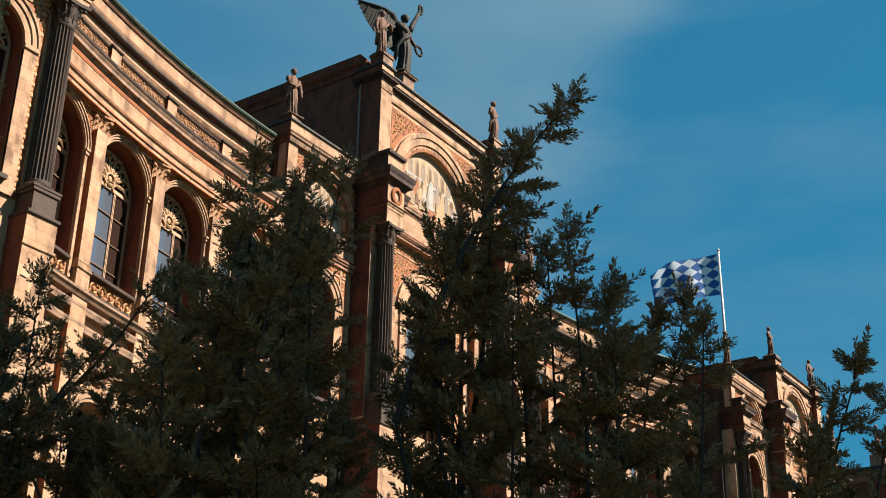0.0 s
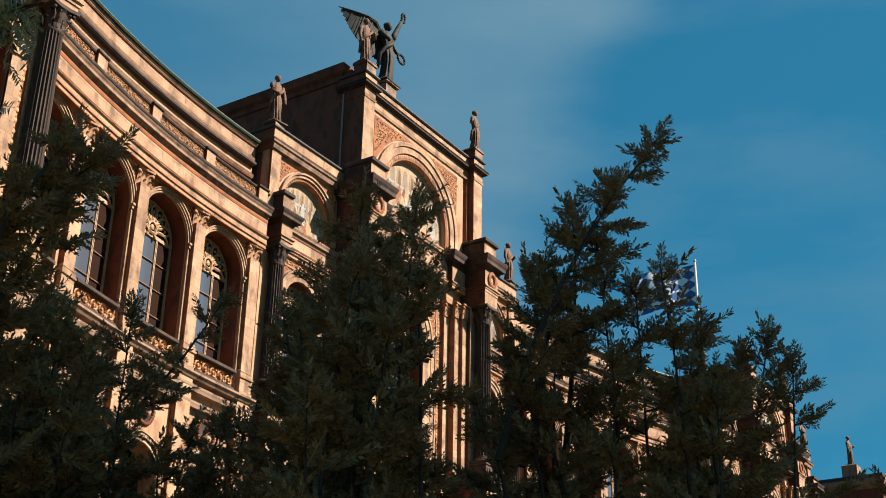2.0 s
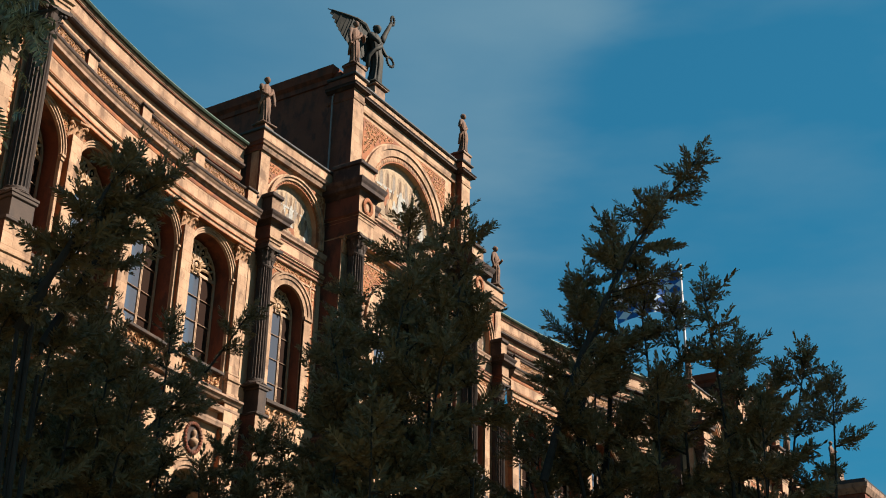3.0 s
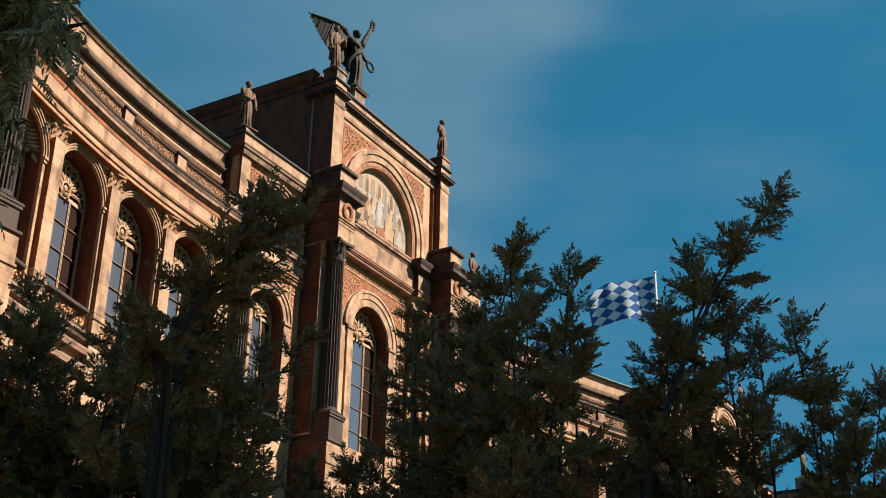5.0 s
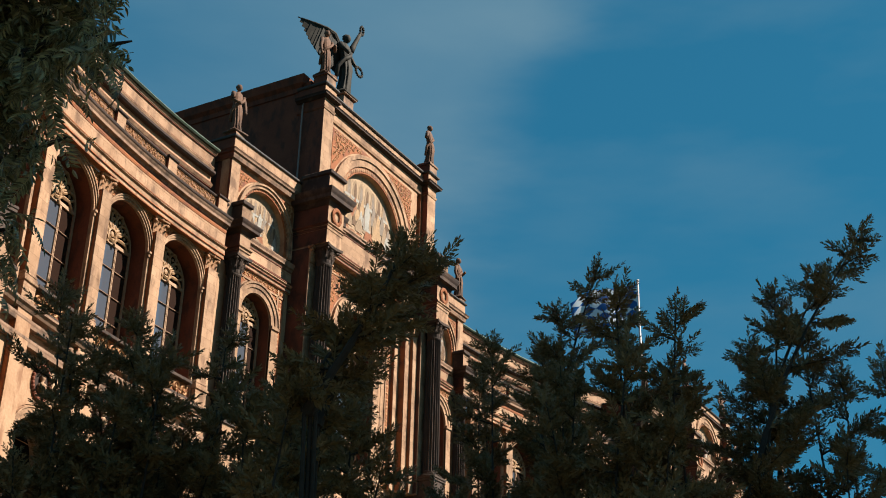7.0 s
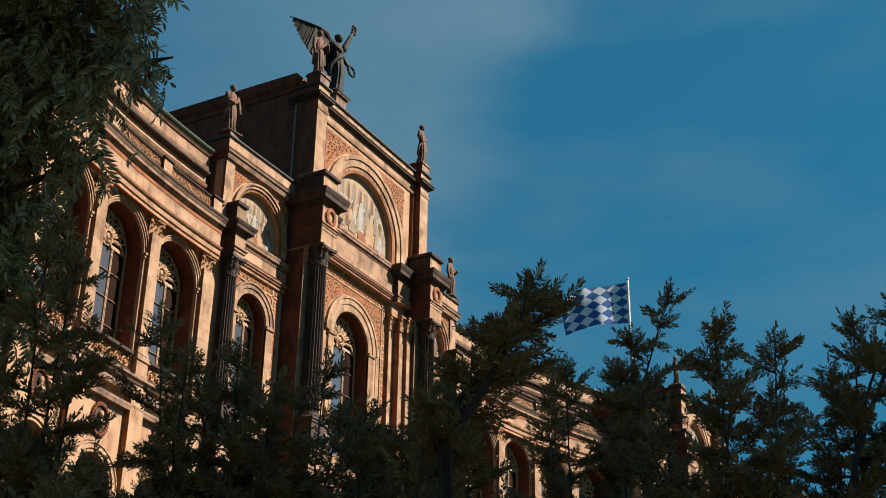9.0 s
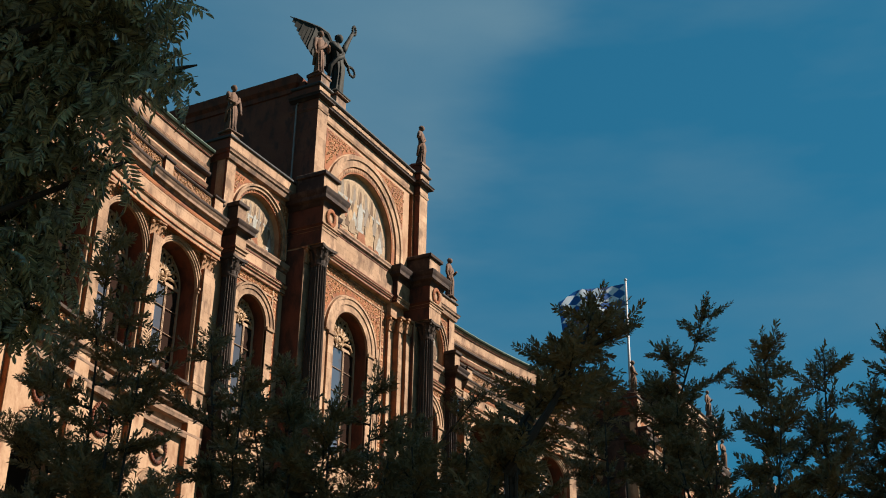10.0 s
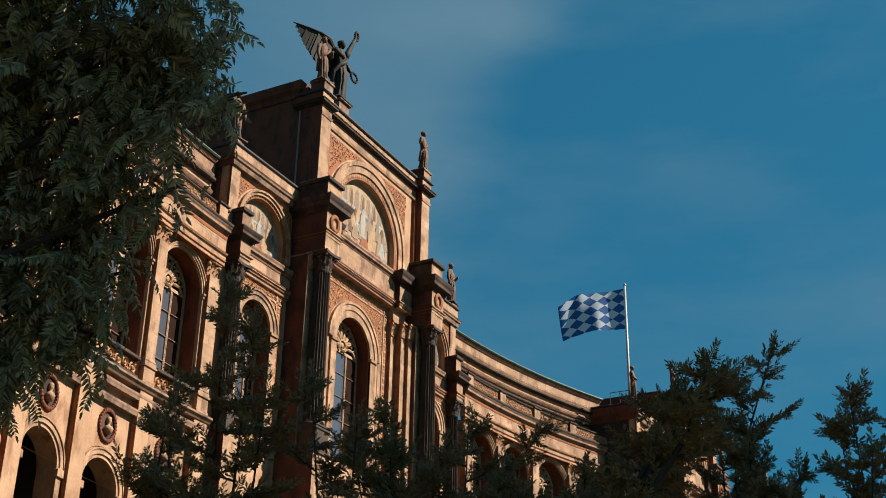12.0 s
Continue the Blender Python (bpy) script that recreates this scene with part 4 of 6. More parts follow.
def column_bay(fn, x_in, x_out, y_front, y_wall, foot, height, r, cap, ped=1.45):
    """A free column on its pedestal under a block of entablature that steps forward, from x_in to x_out."""
    cx, cy = (x_in + x_out) / 2, y_front + r + 0.08
    g = Geo(fn)
    g.box(x_in + 0.07, x_out - 0.07, y_front - 0.08, y_wall + 0.05, foot - 0.15, foot, 0.03)
    g.box(x_in + 0.14, x_out - 0.14, y_front - 0.02, y_wall + 0.05, foot + 0.15 - ped, foot - 0.15)
    g.box(x_in - 0.04, x_out + 0.04, y_front - 0.14, y_wall + 0.05, foot - ped, foot + 0.15 - ped, 0.03)
    part("pedestal", g, M_COL, palace, "dark weathered stone pedestal")
    g = Geo(fn)
    g.box(x_in, x_out, y_front - 0.05, y_wall + 0.05, BASE, foot - ped)
    g.box(x_in - 0.05, x_out + 0.05, y_front - 0.11, y_wall + 0.05, foot - ped - 1.15, foot - ped - 1.03, 0.02)
    # pier flanks carry painted shade through the side material
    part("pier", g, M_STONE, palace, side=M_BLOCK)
    x, y, z = fn(cx, cy, foot)
    column("column", r, height, cap, palace, (x, y, z))


def block_entablature(fn, path, levels, parent, dark=True):
    """Architrave, frieze and cornice along a stepped path; levels: foot, frieze foot, cornice foot, top, overhang."""
    z0, z1, z2, z3, o = levels
    g = Geo(fn)
    g.sweep(path, [(-0.5, z0), (0, z0), (0, z0 + (z1 - z0) * 0.5), (0.05, z0 + (z1 - z0) * 0.5), (0.05, z1 - 0.12), (0.13, z1 - 0.06), (0.13, z1), (0.0, z1 + 0.02), (0, z2), (-0.5, z2)])
    # frieze ends are coloured as if shaded
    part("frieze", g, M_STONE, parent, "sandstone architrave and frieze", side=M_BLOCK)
    g = Geo(fn)
    h = z3 - z2
    g.sweep(path, [(-0.5, z2), (0.1 * o, z2), (o * 0.3, z2 + h * 0.25), (o * 0.75, z2 + h * 0.35), (o * 0.75, z2 + h * 0.6), (o * 0.9, z2 + h * 0.75), (o, z3 - 0.06), (o, z3), (-0.5, z3 + 0.02)])
    part("cornice", g, M_SOOT if dark else M_TRIM, parent, "soot-blackened projecting cornice" if dark else "slight sandstone cornice")
    if not dark:
        g = Geo(fn)
        for z, q in ((z0 + 0.03, 0.03), ((z0 + z1) / 2 + 0.03, 0.075), (z1 + 0.03, 0.15), (z1 + 0.16, 0.03), (z2 - 0.04, 0.03)):
            g.sweep(path, [(-0.3, z - 0.025), (q, z - 0.025), (q, z + 0.025), (-0.3, z + 0.025)])
        part("brown_fillet", g, M_SIDE, parent, "thin brown fillets between the mouldings")


def build_flank(fn, x0, x1, yw, attic_top, roof_y=12.0, shift=0.0, poke=0.45, inset=0.35):
    """A side bay: x0 its outer edge, x1 its inner one; yw the wall's plane. fn mirrors it where wanted."""
    c = x0 + (x1 - x0) * 0.535
    s = 1 if x1 > x0 else -1
    hw = 1.28
    lo, hi = min(x0, x1), max(x0, x1)
    g = Geo(fn)
    g.arch_wall(lo, hi, BASE, 29.2, c, hw, 21.45, 26.75, yw, yw + 0.9)
    part("bay_wall", g, M_WALL, palace, "ochre bay wall round an arched window")
    # thin lining, coloured as the shaded reveal
    g = Geo(fn)
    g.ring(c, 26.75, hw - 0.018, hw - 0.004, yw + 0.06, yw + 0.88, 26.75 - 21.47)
    part("reveal", g, M_SIDE, palace, "window reveal lining with its shade painted brown")
    bay_frame(fn, c, hw, 2.15, 20.9, 26.75, 29.1, yw, palace)
    arched_window(palace, fn, c, hw - 0.03, 21.5, 26.75, yw + 0.75, clear=2)
    # black sheet for the unlit interior
    g = Geo(fn)
    g.box(c - 2, c + 2, yw + 1.5, yw + 1.6, 20, 29)
    part("room_shade_panel", g, M_ROOM, palace)
    g = Geo(fn)
    g.box(c - 1.4, c + 1.4, yw - 0.3, yw + 0.5, 21.3, 21.5, 0.02)
    part("window_sill", g, M_COL, palace, "dark weathered stone rail")
    g = Geo(fn)
    scroll(g, c - 1.3, c + 1.3, 20.5, 21.25, yw - 0.08, 0.05)
    part("balcony_scroll", g, M_ORN, palace, "terracotta scrollwork")
    # column under its block near the outer edge
    b0, b1 = sorted((x0 + s * inset, x0 + s * (inset + (0.85 if x0 > -20 else 1.27))))
    high = 1.03 if x0 > -20 else 0.48      # of the plinth over the block
    yf = yw - 0.9
    column_bay(fn, b0 + shift, b1 + shift, yf, yw, 21.6 if x0 > -20 else 21.2, 7.4 if x0 > -20 else 7.8, 0.43, 0.95, 1.45 if x0 > -20 else 1.05)
    g = Geo(fn)
    g.box(b0 + 0.03, b1 - 0.03, yf + 0.03, yw + 0.2, 29.02, 30.7)
    # block flanks get the shaded red-brown
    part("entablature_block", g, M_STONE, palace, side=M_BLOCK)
    block_entablature(fn, [(b0, yw + 1.2), (b0, yf), (b1, yf), (b1, yw + 1.2)], (29.0, 29.45, 30.15, 30.75, 0.42), palace)
    path = [(b1 + 0.003, yw - 0.15), (hi + 0.1, yw - 0.15)] if s > 0 else [(lo - 0.1, yw - 0.15), (b0 - 0.003, yw - 0.15)]
    block_entablature(fn, path, (29.0, 29.45, 30.25, 30.68, 0.2), palace, False)
    g = Geo(fn)
    g.box(b0 + 0.08, b1 - 0.08, yf + 0.1, yw + 0.1, 30.77, 30.77 + high)
    # plinth flanks have their shade painted near black
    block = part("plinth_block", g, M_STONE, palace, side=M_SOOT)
    g = Geo(fn)
    g.box(b0 - 0.02, b1 + 0.02, yf - 0.02, yw + 0.1, 30.772 + high, 31.02 + high, 0.04)
    part("cap", g, M_SOOT, block, "blackened cap")
    # pilaster strip of the attic above the column, and the attic itself
    spring = min(31.87, attic_top - 3.5)
    lunette_attic(fn, lo, hi, 30.7, attic_top - 1.3, c, 1.98, 30.95, spring, yw, 11 + int(abs(x0)), 0.42, palace)
    p0, p1 = sorted((x0 + s * 0.02, x0 + s * 0.75))
    g = Geo(fn)
    g.box(p0, p1, yw - 0.14, yw + 0.8, 30.75, attic_top - 1.3, 0.01)
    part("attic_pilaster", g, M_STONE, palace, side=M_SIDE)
    y = yw - 0.2
    path = [(lo, yw + 6), (lo, y), (hi, y)] if s > 0 else [(lo, y), (hi, y), (hi, yw + 6)]
    g = Geo(fn)
    t = attic_top
    g.sweep(path, [(-0.4, t - 1.35), (0.06, t - 1.35), (0.1, t - 1.2), (0.12, t - 1.1), (0.2, t - 1.05), (0.22, t - 0.96), (0.28, t - 0.88), (-0.4, t - 0.86)])
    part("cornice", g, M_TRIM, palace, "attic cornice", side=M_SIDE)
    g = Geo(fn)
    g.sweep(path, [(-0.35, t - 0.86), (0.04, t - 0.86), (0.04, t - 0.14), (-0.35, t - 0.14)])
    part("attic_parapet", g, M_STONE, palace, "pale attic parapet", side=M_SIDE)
    g = Geo(fn)
    g.sweep(path, [(-0.4, t - 0.14), (0.12, t - 0.14), (0.15, t - 0.10), (0.15, t - 0.02), (0.1, t + 0.02), (-0.4, t + 0.02)])
    part("coping", g, M_DARKROOF, palace, "dark sheet-metal coping")
    # body behind, the side's shade painted dark in its material
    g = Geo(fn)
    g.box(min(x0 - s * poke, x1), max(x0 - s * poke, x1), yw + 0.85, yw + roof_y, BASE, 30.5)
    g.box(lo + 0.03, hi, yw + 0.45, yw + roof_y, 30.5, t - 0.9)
    part("side_wall", g, M_SOOT, palace, "side wall with its shade painted near black")
    q0, q1 = sorted((x0 + s * 0.0, x0 + s * 0.72))
    g = Geo(fn)
    g.box(q0, q1, y - 0.02, y + 0.72, t - 0.02, t + 0.25, 0.03)
    part("statue_plinth", g, M_TRIM, palace, side=M_SIDE)
    return (x0 + s * 0.36, y + 0.34, t + 0.25)


def build_tall(fn, xh, cx, yw, z_top, r_mos, spring, back, ze=31.7, rise=1.25, plinth=0.62, off=0.0):
    """The tall middle bay of a pavilion, symmetric about cx but for off, which shifts the attic to fit the camera's
    view; half as wide as xh; yw the plane of its wall.
    """
    foot, cap = 21.85, 1.0
    g = Geo(fn)
    hw = 1.85
    g.arch_wall(cx - xh + 0.3, cx + xh - 0.3, BASE, ze + 1.2, cx, hw, 21.7, ze - 3.1, yw, yw + 1.0)
    part("bay_wall", g, M_WALL, palace, "ochre bay wall round a great arched window")
    # lining with the reveal's shade in its colour
    g = Geo(fn)
    g.ring(cx, ze - 3.1, hw - 0.018, hw - 0.004, yw + 0.06, yw + 0.98, ze - 3.1 - 21.72)
    part("reveal", g, M_SIDE, palace, "window reveal lining with its shade painted brown")
    bay_frame(fn, cx, hw, min(3.72, xh - 2.4), 20.9, ze - 3.1, ze + 0.75, yw, palace)
    arched_window(palace, fn, cx, hw - 0.03, 21.75, ze - 3.1, yw + 0.85, clear=2)
    # sheet painted as the darkness behind the great window
    g = Geo(fn)
    g.box(cx - 2.5, cx + 2.5, yw + 1.6, yw + 1.7, 20, ze)
    part("room_shade_panel", g, M_ROOM, palace)
    yf = yw - (2.25 if xh > 6 else 1.35)
    ya = yw - 0.55
    step = (3.02, 2.42, 1.92) if xh > 6 else (2.4, 2.0, 1.7)      # edges of the stepped pilasters, from the bay's end
    for s in (-1, 1):
        b0, b1 = sorted((cx + s * (xh - 1.5), cx + s * xh))
        column_bay(fn, b0, b1, yf, yw, foot, ze - foot, 0.5, cap)
        g = Geo(fn)
        g.box(b0 + 0.03, b1 - 0.03, yf + 0.03, yw + 0.2, ze + 0.02, ze + 3.1)
        # shade of the block's flanks is put into their colour
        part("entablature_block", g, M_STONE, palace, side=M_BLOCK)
        x, y, z = fn((b0 + b1) / 2, yf - 0.01, ze + 1.75)
        part("wreath", WREATH, None, palace, "dark red laurel wreath", m=Matrix.Translation((x, y, z)))
        g = Geo(fn)
        high = 1.06 if xh > 6 else 0.58
        g.box(b0 + 0.06, b1 - 0.06, yf + 0.1, yw - 0.3, ze + 3.14, ze + 3.14 + high)
        # near-black flanks stand for the plinth's shaded sides
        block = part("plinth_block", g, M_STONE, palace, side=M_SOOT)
        g = Geo(fn)
        g.box(b0 - 0.06, b1 + 0.04, yf - 0.06, yw - 0.3, ze + 3.142 + high, ze + 3.40 + high, 0.04)
        part("cap", g, M_SOOT, block, "blackened cap")
        # stepped pilasters on the wall beside the column, and the pier behind it, with capitals and returns painted in
        # shade tones
        for d0, d1, o in ((xh - step[0], xh - step[1], 0.30), (xh - step[1] - 0.07, xh - step[2], 0.72), (xh - step[2] - 0.05, xh - 1.5, 0.95), (xh - 1.5, xh - 0.02, 1.2)):
            q0, q1 = sorted((cx + s * d0, cx + s * d1))
            g = Geo(fn)
            g.box(q0, q1, yw - o, yw + 0.05, 20.9, ze - 0.02, 0.012)
            part("pilaster", g, M_STONE, palace, "pale sandstone pilaster")
            g = Geo(fn)
            g.box(q0 - 0.012, q1 + 0.012, yw - o + 0.04, yw + 0.04, 21, ze - 0.1)
            part("pilaster_return", g, M_BLOCK if o > 1 else M_RED, palace, "pier return with its shade painted red-brown" if o > 1 else "stepped return, its reddish shade painted in")
            w = min(0.32, (q1 - q0) / 2 * 0.85)
            x, y, z = fn(q0 + w + 0.03 if s < 0 else q1 - w - 0.03, yw - o + 0.1, ze - 0.97)
            if d1 < xh - 0.5:
                x, y, z = fn((q0 + q1) / 2, yw - o + 0.1, ze - 0.97)
            part("capital", CAP_TALL, None, palace, "leafed pilaster capital", m=Matrix.Translation((x, y, z)))
        q0, q1 = sorted((cx + s * (xh - step[0]), cx + s * (xh - 1.5)))
        g = Geo(fn)
        g.box(q0, q1, yw - 0.42, yw + 0.05, ze - 0.02, ze + 1.0)
        part("pilaster_block", g, M_STONE, palace)
        # corner pier of the attic
        q0, q1 = sorted((cx + off + s * (xh - 1.28), cx + off + s * (xh - 0.28)))
        g = Geo(fn)
        g.box(q0, q1, ya - 0.5, ya + 1.2, ze + 3.1, z_top - 1.6, 0.012)
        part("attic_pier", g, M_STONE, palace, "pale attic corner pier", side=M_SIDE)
        g = Geo(fn)
        q0, q1 = sorted((cx + off + s * (xh - 1.48), cx + off + s * (xh - 1.28)))
        g.box(q0, q1, ya - 0.1, ya + 0.2, ze + 3.1, z_top - 1.6)
        part("pier_return", g, M_RED, palace)
    levels = (ze + 0.82, ze + 1.2, ze + 2.25, ze + 3.12, 0.48)
    block_entablature(fn, [(cx - xh, yw + 2.0), (cx - xh, yf), (cx - xh + 1.5, yf), (cx - xh + 1.5, yw - 0.8), (cx - xh + step[0] - 0.05, yw - 0.8), (cx - xh + step[0] - 0.05, yw)], levels, palace)
    block_entablature(fn, [(cx + xh - step[0] + 0.05, yw), (cx + xh - step[0] + 0.05, yw - 0.8), (cx + xh - 1.5, yw - 0.8), (cx + xh - 1.5, yf), (cx + xh, yf), (cx + xh, yw + 2.0)], levels, palace)
    block_entablature(fn, [(cx - xh + step[0] - 0.047, yw - 0.45), (cx + xh - step[0] + 0.047, yw - 0.45)], (ze + 0.82, ze + 1.2, ze + 2.7, ze + 3.08, 0.2), palace, False)
    g = Geo(fn)
    g.box(cx - xh + 1.4, cx + xh - 1.4, yw - 0.44, yw + 0.9, ze + 0.85, ze + 3.1)
    part("frieze_wall", g, M_STONE, palace)
    lunette_attic(fn, cx - xh + 1.5, cx + xh - 1.5, ze + 3.1, z_top - 1.6, cx, r_mos, ze + 3.2, spring, ya, 5 + int(abs(cx)), 1.1 * r_mos / 3.3, palace)
    a, mid, cx = xh - 0.28, cx, cx + off
    path = [(cx - a, ya + 1.4), (cx - a, ya - 0.5), (cx - a + 1.0, ya - 0.5), (cx - a + 1.0, ya - 0.05), (cx + a - 1.0, ya - 0.05), (cx + a - 1.0, ya - 0.5), (cx + a, ya - 0.5), (cx + a, ya + 1.4)]
    t = z_top
    g = Geo(fn)
    g.sweep(path, [(-0.6, t - 1.65), (0.04, t - 1.65), (0.08, t - 1.5), (0.02, t - 1.45), (0.02, t - 0.98), (-0.6, t - 0.98)])
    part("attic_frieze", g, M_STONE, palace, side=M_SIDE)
    g = Geo(fn)
    g.sweep(path, [(-0.6, t - 0.98), (0.10, t - 0.98), (0.16, t - 0.92), (0.30, t - 0.88), (0.30, t - 0.80), (0.36, t - 0.72), (-0.6, t - 0.70)])
    part("cornice", g, M_SOOT, palace, "soot-blackened attic cornice")
    g = Geo(fn)
    g.sweep(path, [(-0.6, t - 0.70), (0.06, t - 0.70), (0.06, t - 0.1), (-0.6, t - 0.1)])
    part("attic_parapet", g, M_STONE, palace, side=M_SIDE)
    g = Geo(fn)
    g.sweep(path, [(-0.7, t - 0.1), (0.14, t - 0.1), (0.19, t - 0.04), (0.19, t + 0.04), (0.1, t + 0.08), (-0.7, t + 0.08)])
    part("coping", g, M_DARKROOF, palace, "dark sheet-metal coping")
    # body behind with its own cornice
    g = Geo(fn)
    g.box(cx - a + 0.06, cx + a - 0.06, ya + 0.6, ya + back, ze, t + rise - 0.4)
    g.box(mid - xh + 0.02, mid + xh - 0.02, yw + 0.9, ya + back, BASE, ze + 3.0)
    # the wall's dark colour holds the shade of this side
    part("side_wall", g, M_SIDE if rise > 0.5 else M_SOOT, palace, "tall side wall with its shade painted dark")
    g = Geo(fn)
    side = [(cx - a + 0.06, ya + back), (cx - a + 0.06, ya + 1.3), (cx + a - 0.06, ya + 1.3), (cx + a - 0.06, ya + back)]
    g.sweep(side, [(-0.6, t + rise - 1.0), (0.08, t + rise - 1.0), (0.1, t + rise - 0.7), (0.3, t + rise - 0.5), (0.34, t + rise - 0.3), (0.4, t + rise - 0.05), (0.4, t + rise), (-0.6, t + rise)])
    part("roof_cornice", g, M_SIDE, palace)
    g = Geo(fn)
    g.box(cx - a + 0.3, cx + a - 0.3, ya + 1.6, ya + back, t + rise - 0.1, t + rise + 0.06)
    part("roof", g, M_DARKROOF, palace, "dark flat roof")
    out = []
    for s in (-1, 1):
        q0, q1 = sorted((cx + s * (xh - 1.2), cx + s * (xh - 0.3)))
        g = Geo(fn)
        g.box(q0, q1, ya - 0.55, ya + 0.4, t, t + plinth, 0.02)
        g.box(q0 - 0.08, q1 + 0.08, ya - 0.62, ya + 0.45, t + plinth, t + plinth + 0.18, 0.03)
        part("statue_plinth", g, M_TRIM, palace, side=M_SIDE)
        out.append((cx + s * (xh - 0.75), ya - 0.05, t + plinth + 0.18))
    return out


flat = lambda x, y, z: (x, y, z)
flip = lambda x, y, z: (-x, y, z)
CENTRE_TOPS = build_tall(flat, 6.75, 0.0, 2.25, 42.42, 3.3, 35.95, 14.0, rise=0.92, off=0.28)
FLANK_TOPS = []
for sx, fn in ((-1, flat), (1, flip)):
    x, y, z = build_flank(fn, -12.55, -6.5, 2.3, 35.85)
    FLANK_TOPS.append((-x if sx > 0 else x, y, z))
    build_wing(sx)
g = Geo()
g.tube([(-6.34, 2.62, 35.9), (-6.34, 2.62, 41.2), (-6.17, 2.62, 41.5)], 0.05, 8)
part("downpipe", g, M_PIPE, palace, "bright zinc downpipe on the side wall")
# end pavilions: a side bay, a tall bay and a second side bay
END_TOPS = []
for sx, fn in ((-1, flat), (1, flip)):
    put = lambda p: (-p[0] if sx > 0 else p[0], p[1], p[2])
    END_TOPS.append(put(build_flank(fn, -30.4 if sx > 0 else -31.25, -37.1, -3.82, 33.9, shift=0.09 if sx < 0 else 0.0, poke=0.45 if sx > 0 else 0.0, inset=0.02)))
    END_TOPS += [put(p) for p in build_tall(fn, 5.25, -42.2, -4.02, 36.55, 2.3, 32.6, 12.0, ze=29.0, rise=0.3, plinth=0.12)]
    END_TOPS.append(put(build_flank(fn, -53.8, -47.4, -3.82, 33.9)))


# ---- the ground ----
def rise(x, y):
    """Flat park by the path, then the bank up to the palace terrace."""
    t = min(max((y + 25.0) / 15.0, 0), 1)
    return (BASE + 0.02) * t * t * (3 - 2 * t)


g = Geo()
xs = sorted({-3000, -1500, -700, -300, *range(-160, 161, 4), 300, 700, 1500, 3000})
ys = sorted({-3000, -1500, -700, -300, -160, -100, *range(-80, 40, 2), 60, 100, 300, 700, 1500, 3000})
g.v = [(x, y, rise(x, y) + 0.05 * noise.noise(Vector((x * 0.3, y * 0.3, 0)))) for y in ys for x in xs]
g.f = [(j * len(xs) + i, j * len(xs) + i + 1, (j + 1) * len(xs) + i + 1, (j + 1) * len(xs) + i) for j in range(len(ys) - 1) for i in range(len(xs) - 1)]
tagged(part("ground", g, M_GROUND, None, "shaded park lawn rising to the palace terrace", True, fix=False), category="ground", kind="structure")


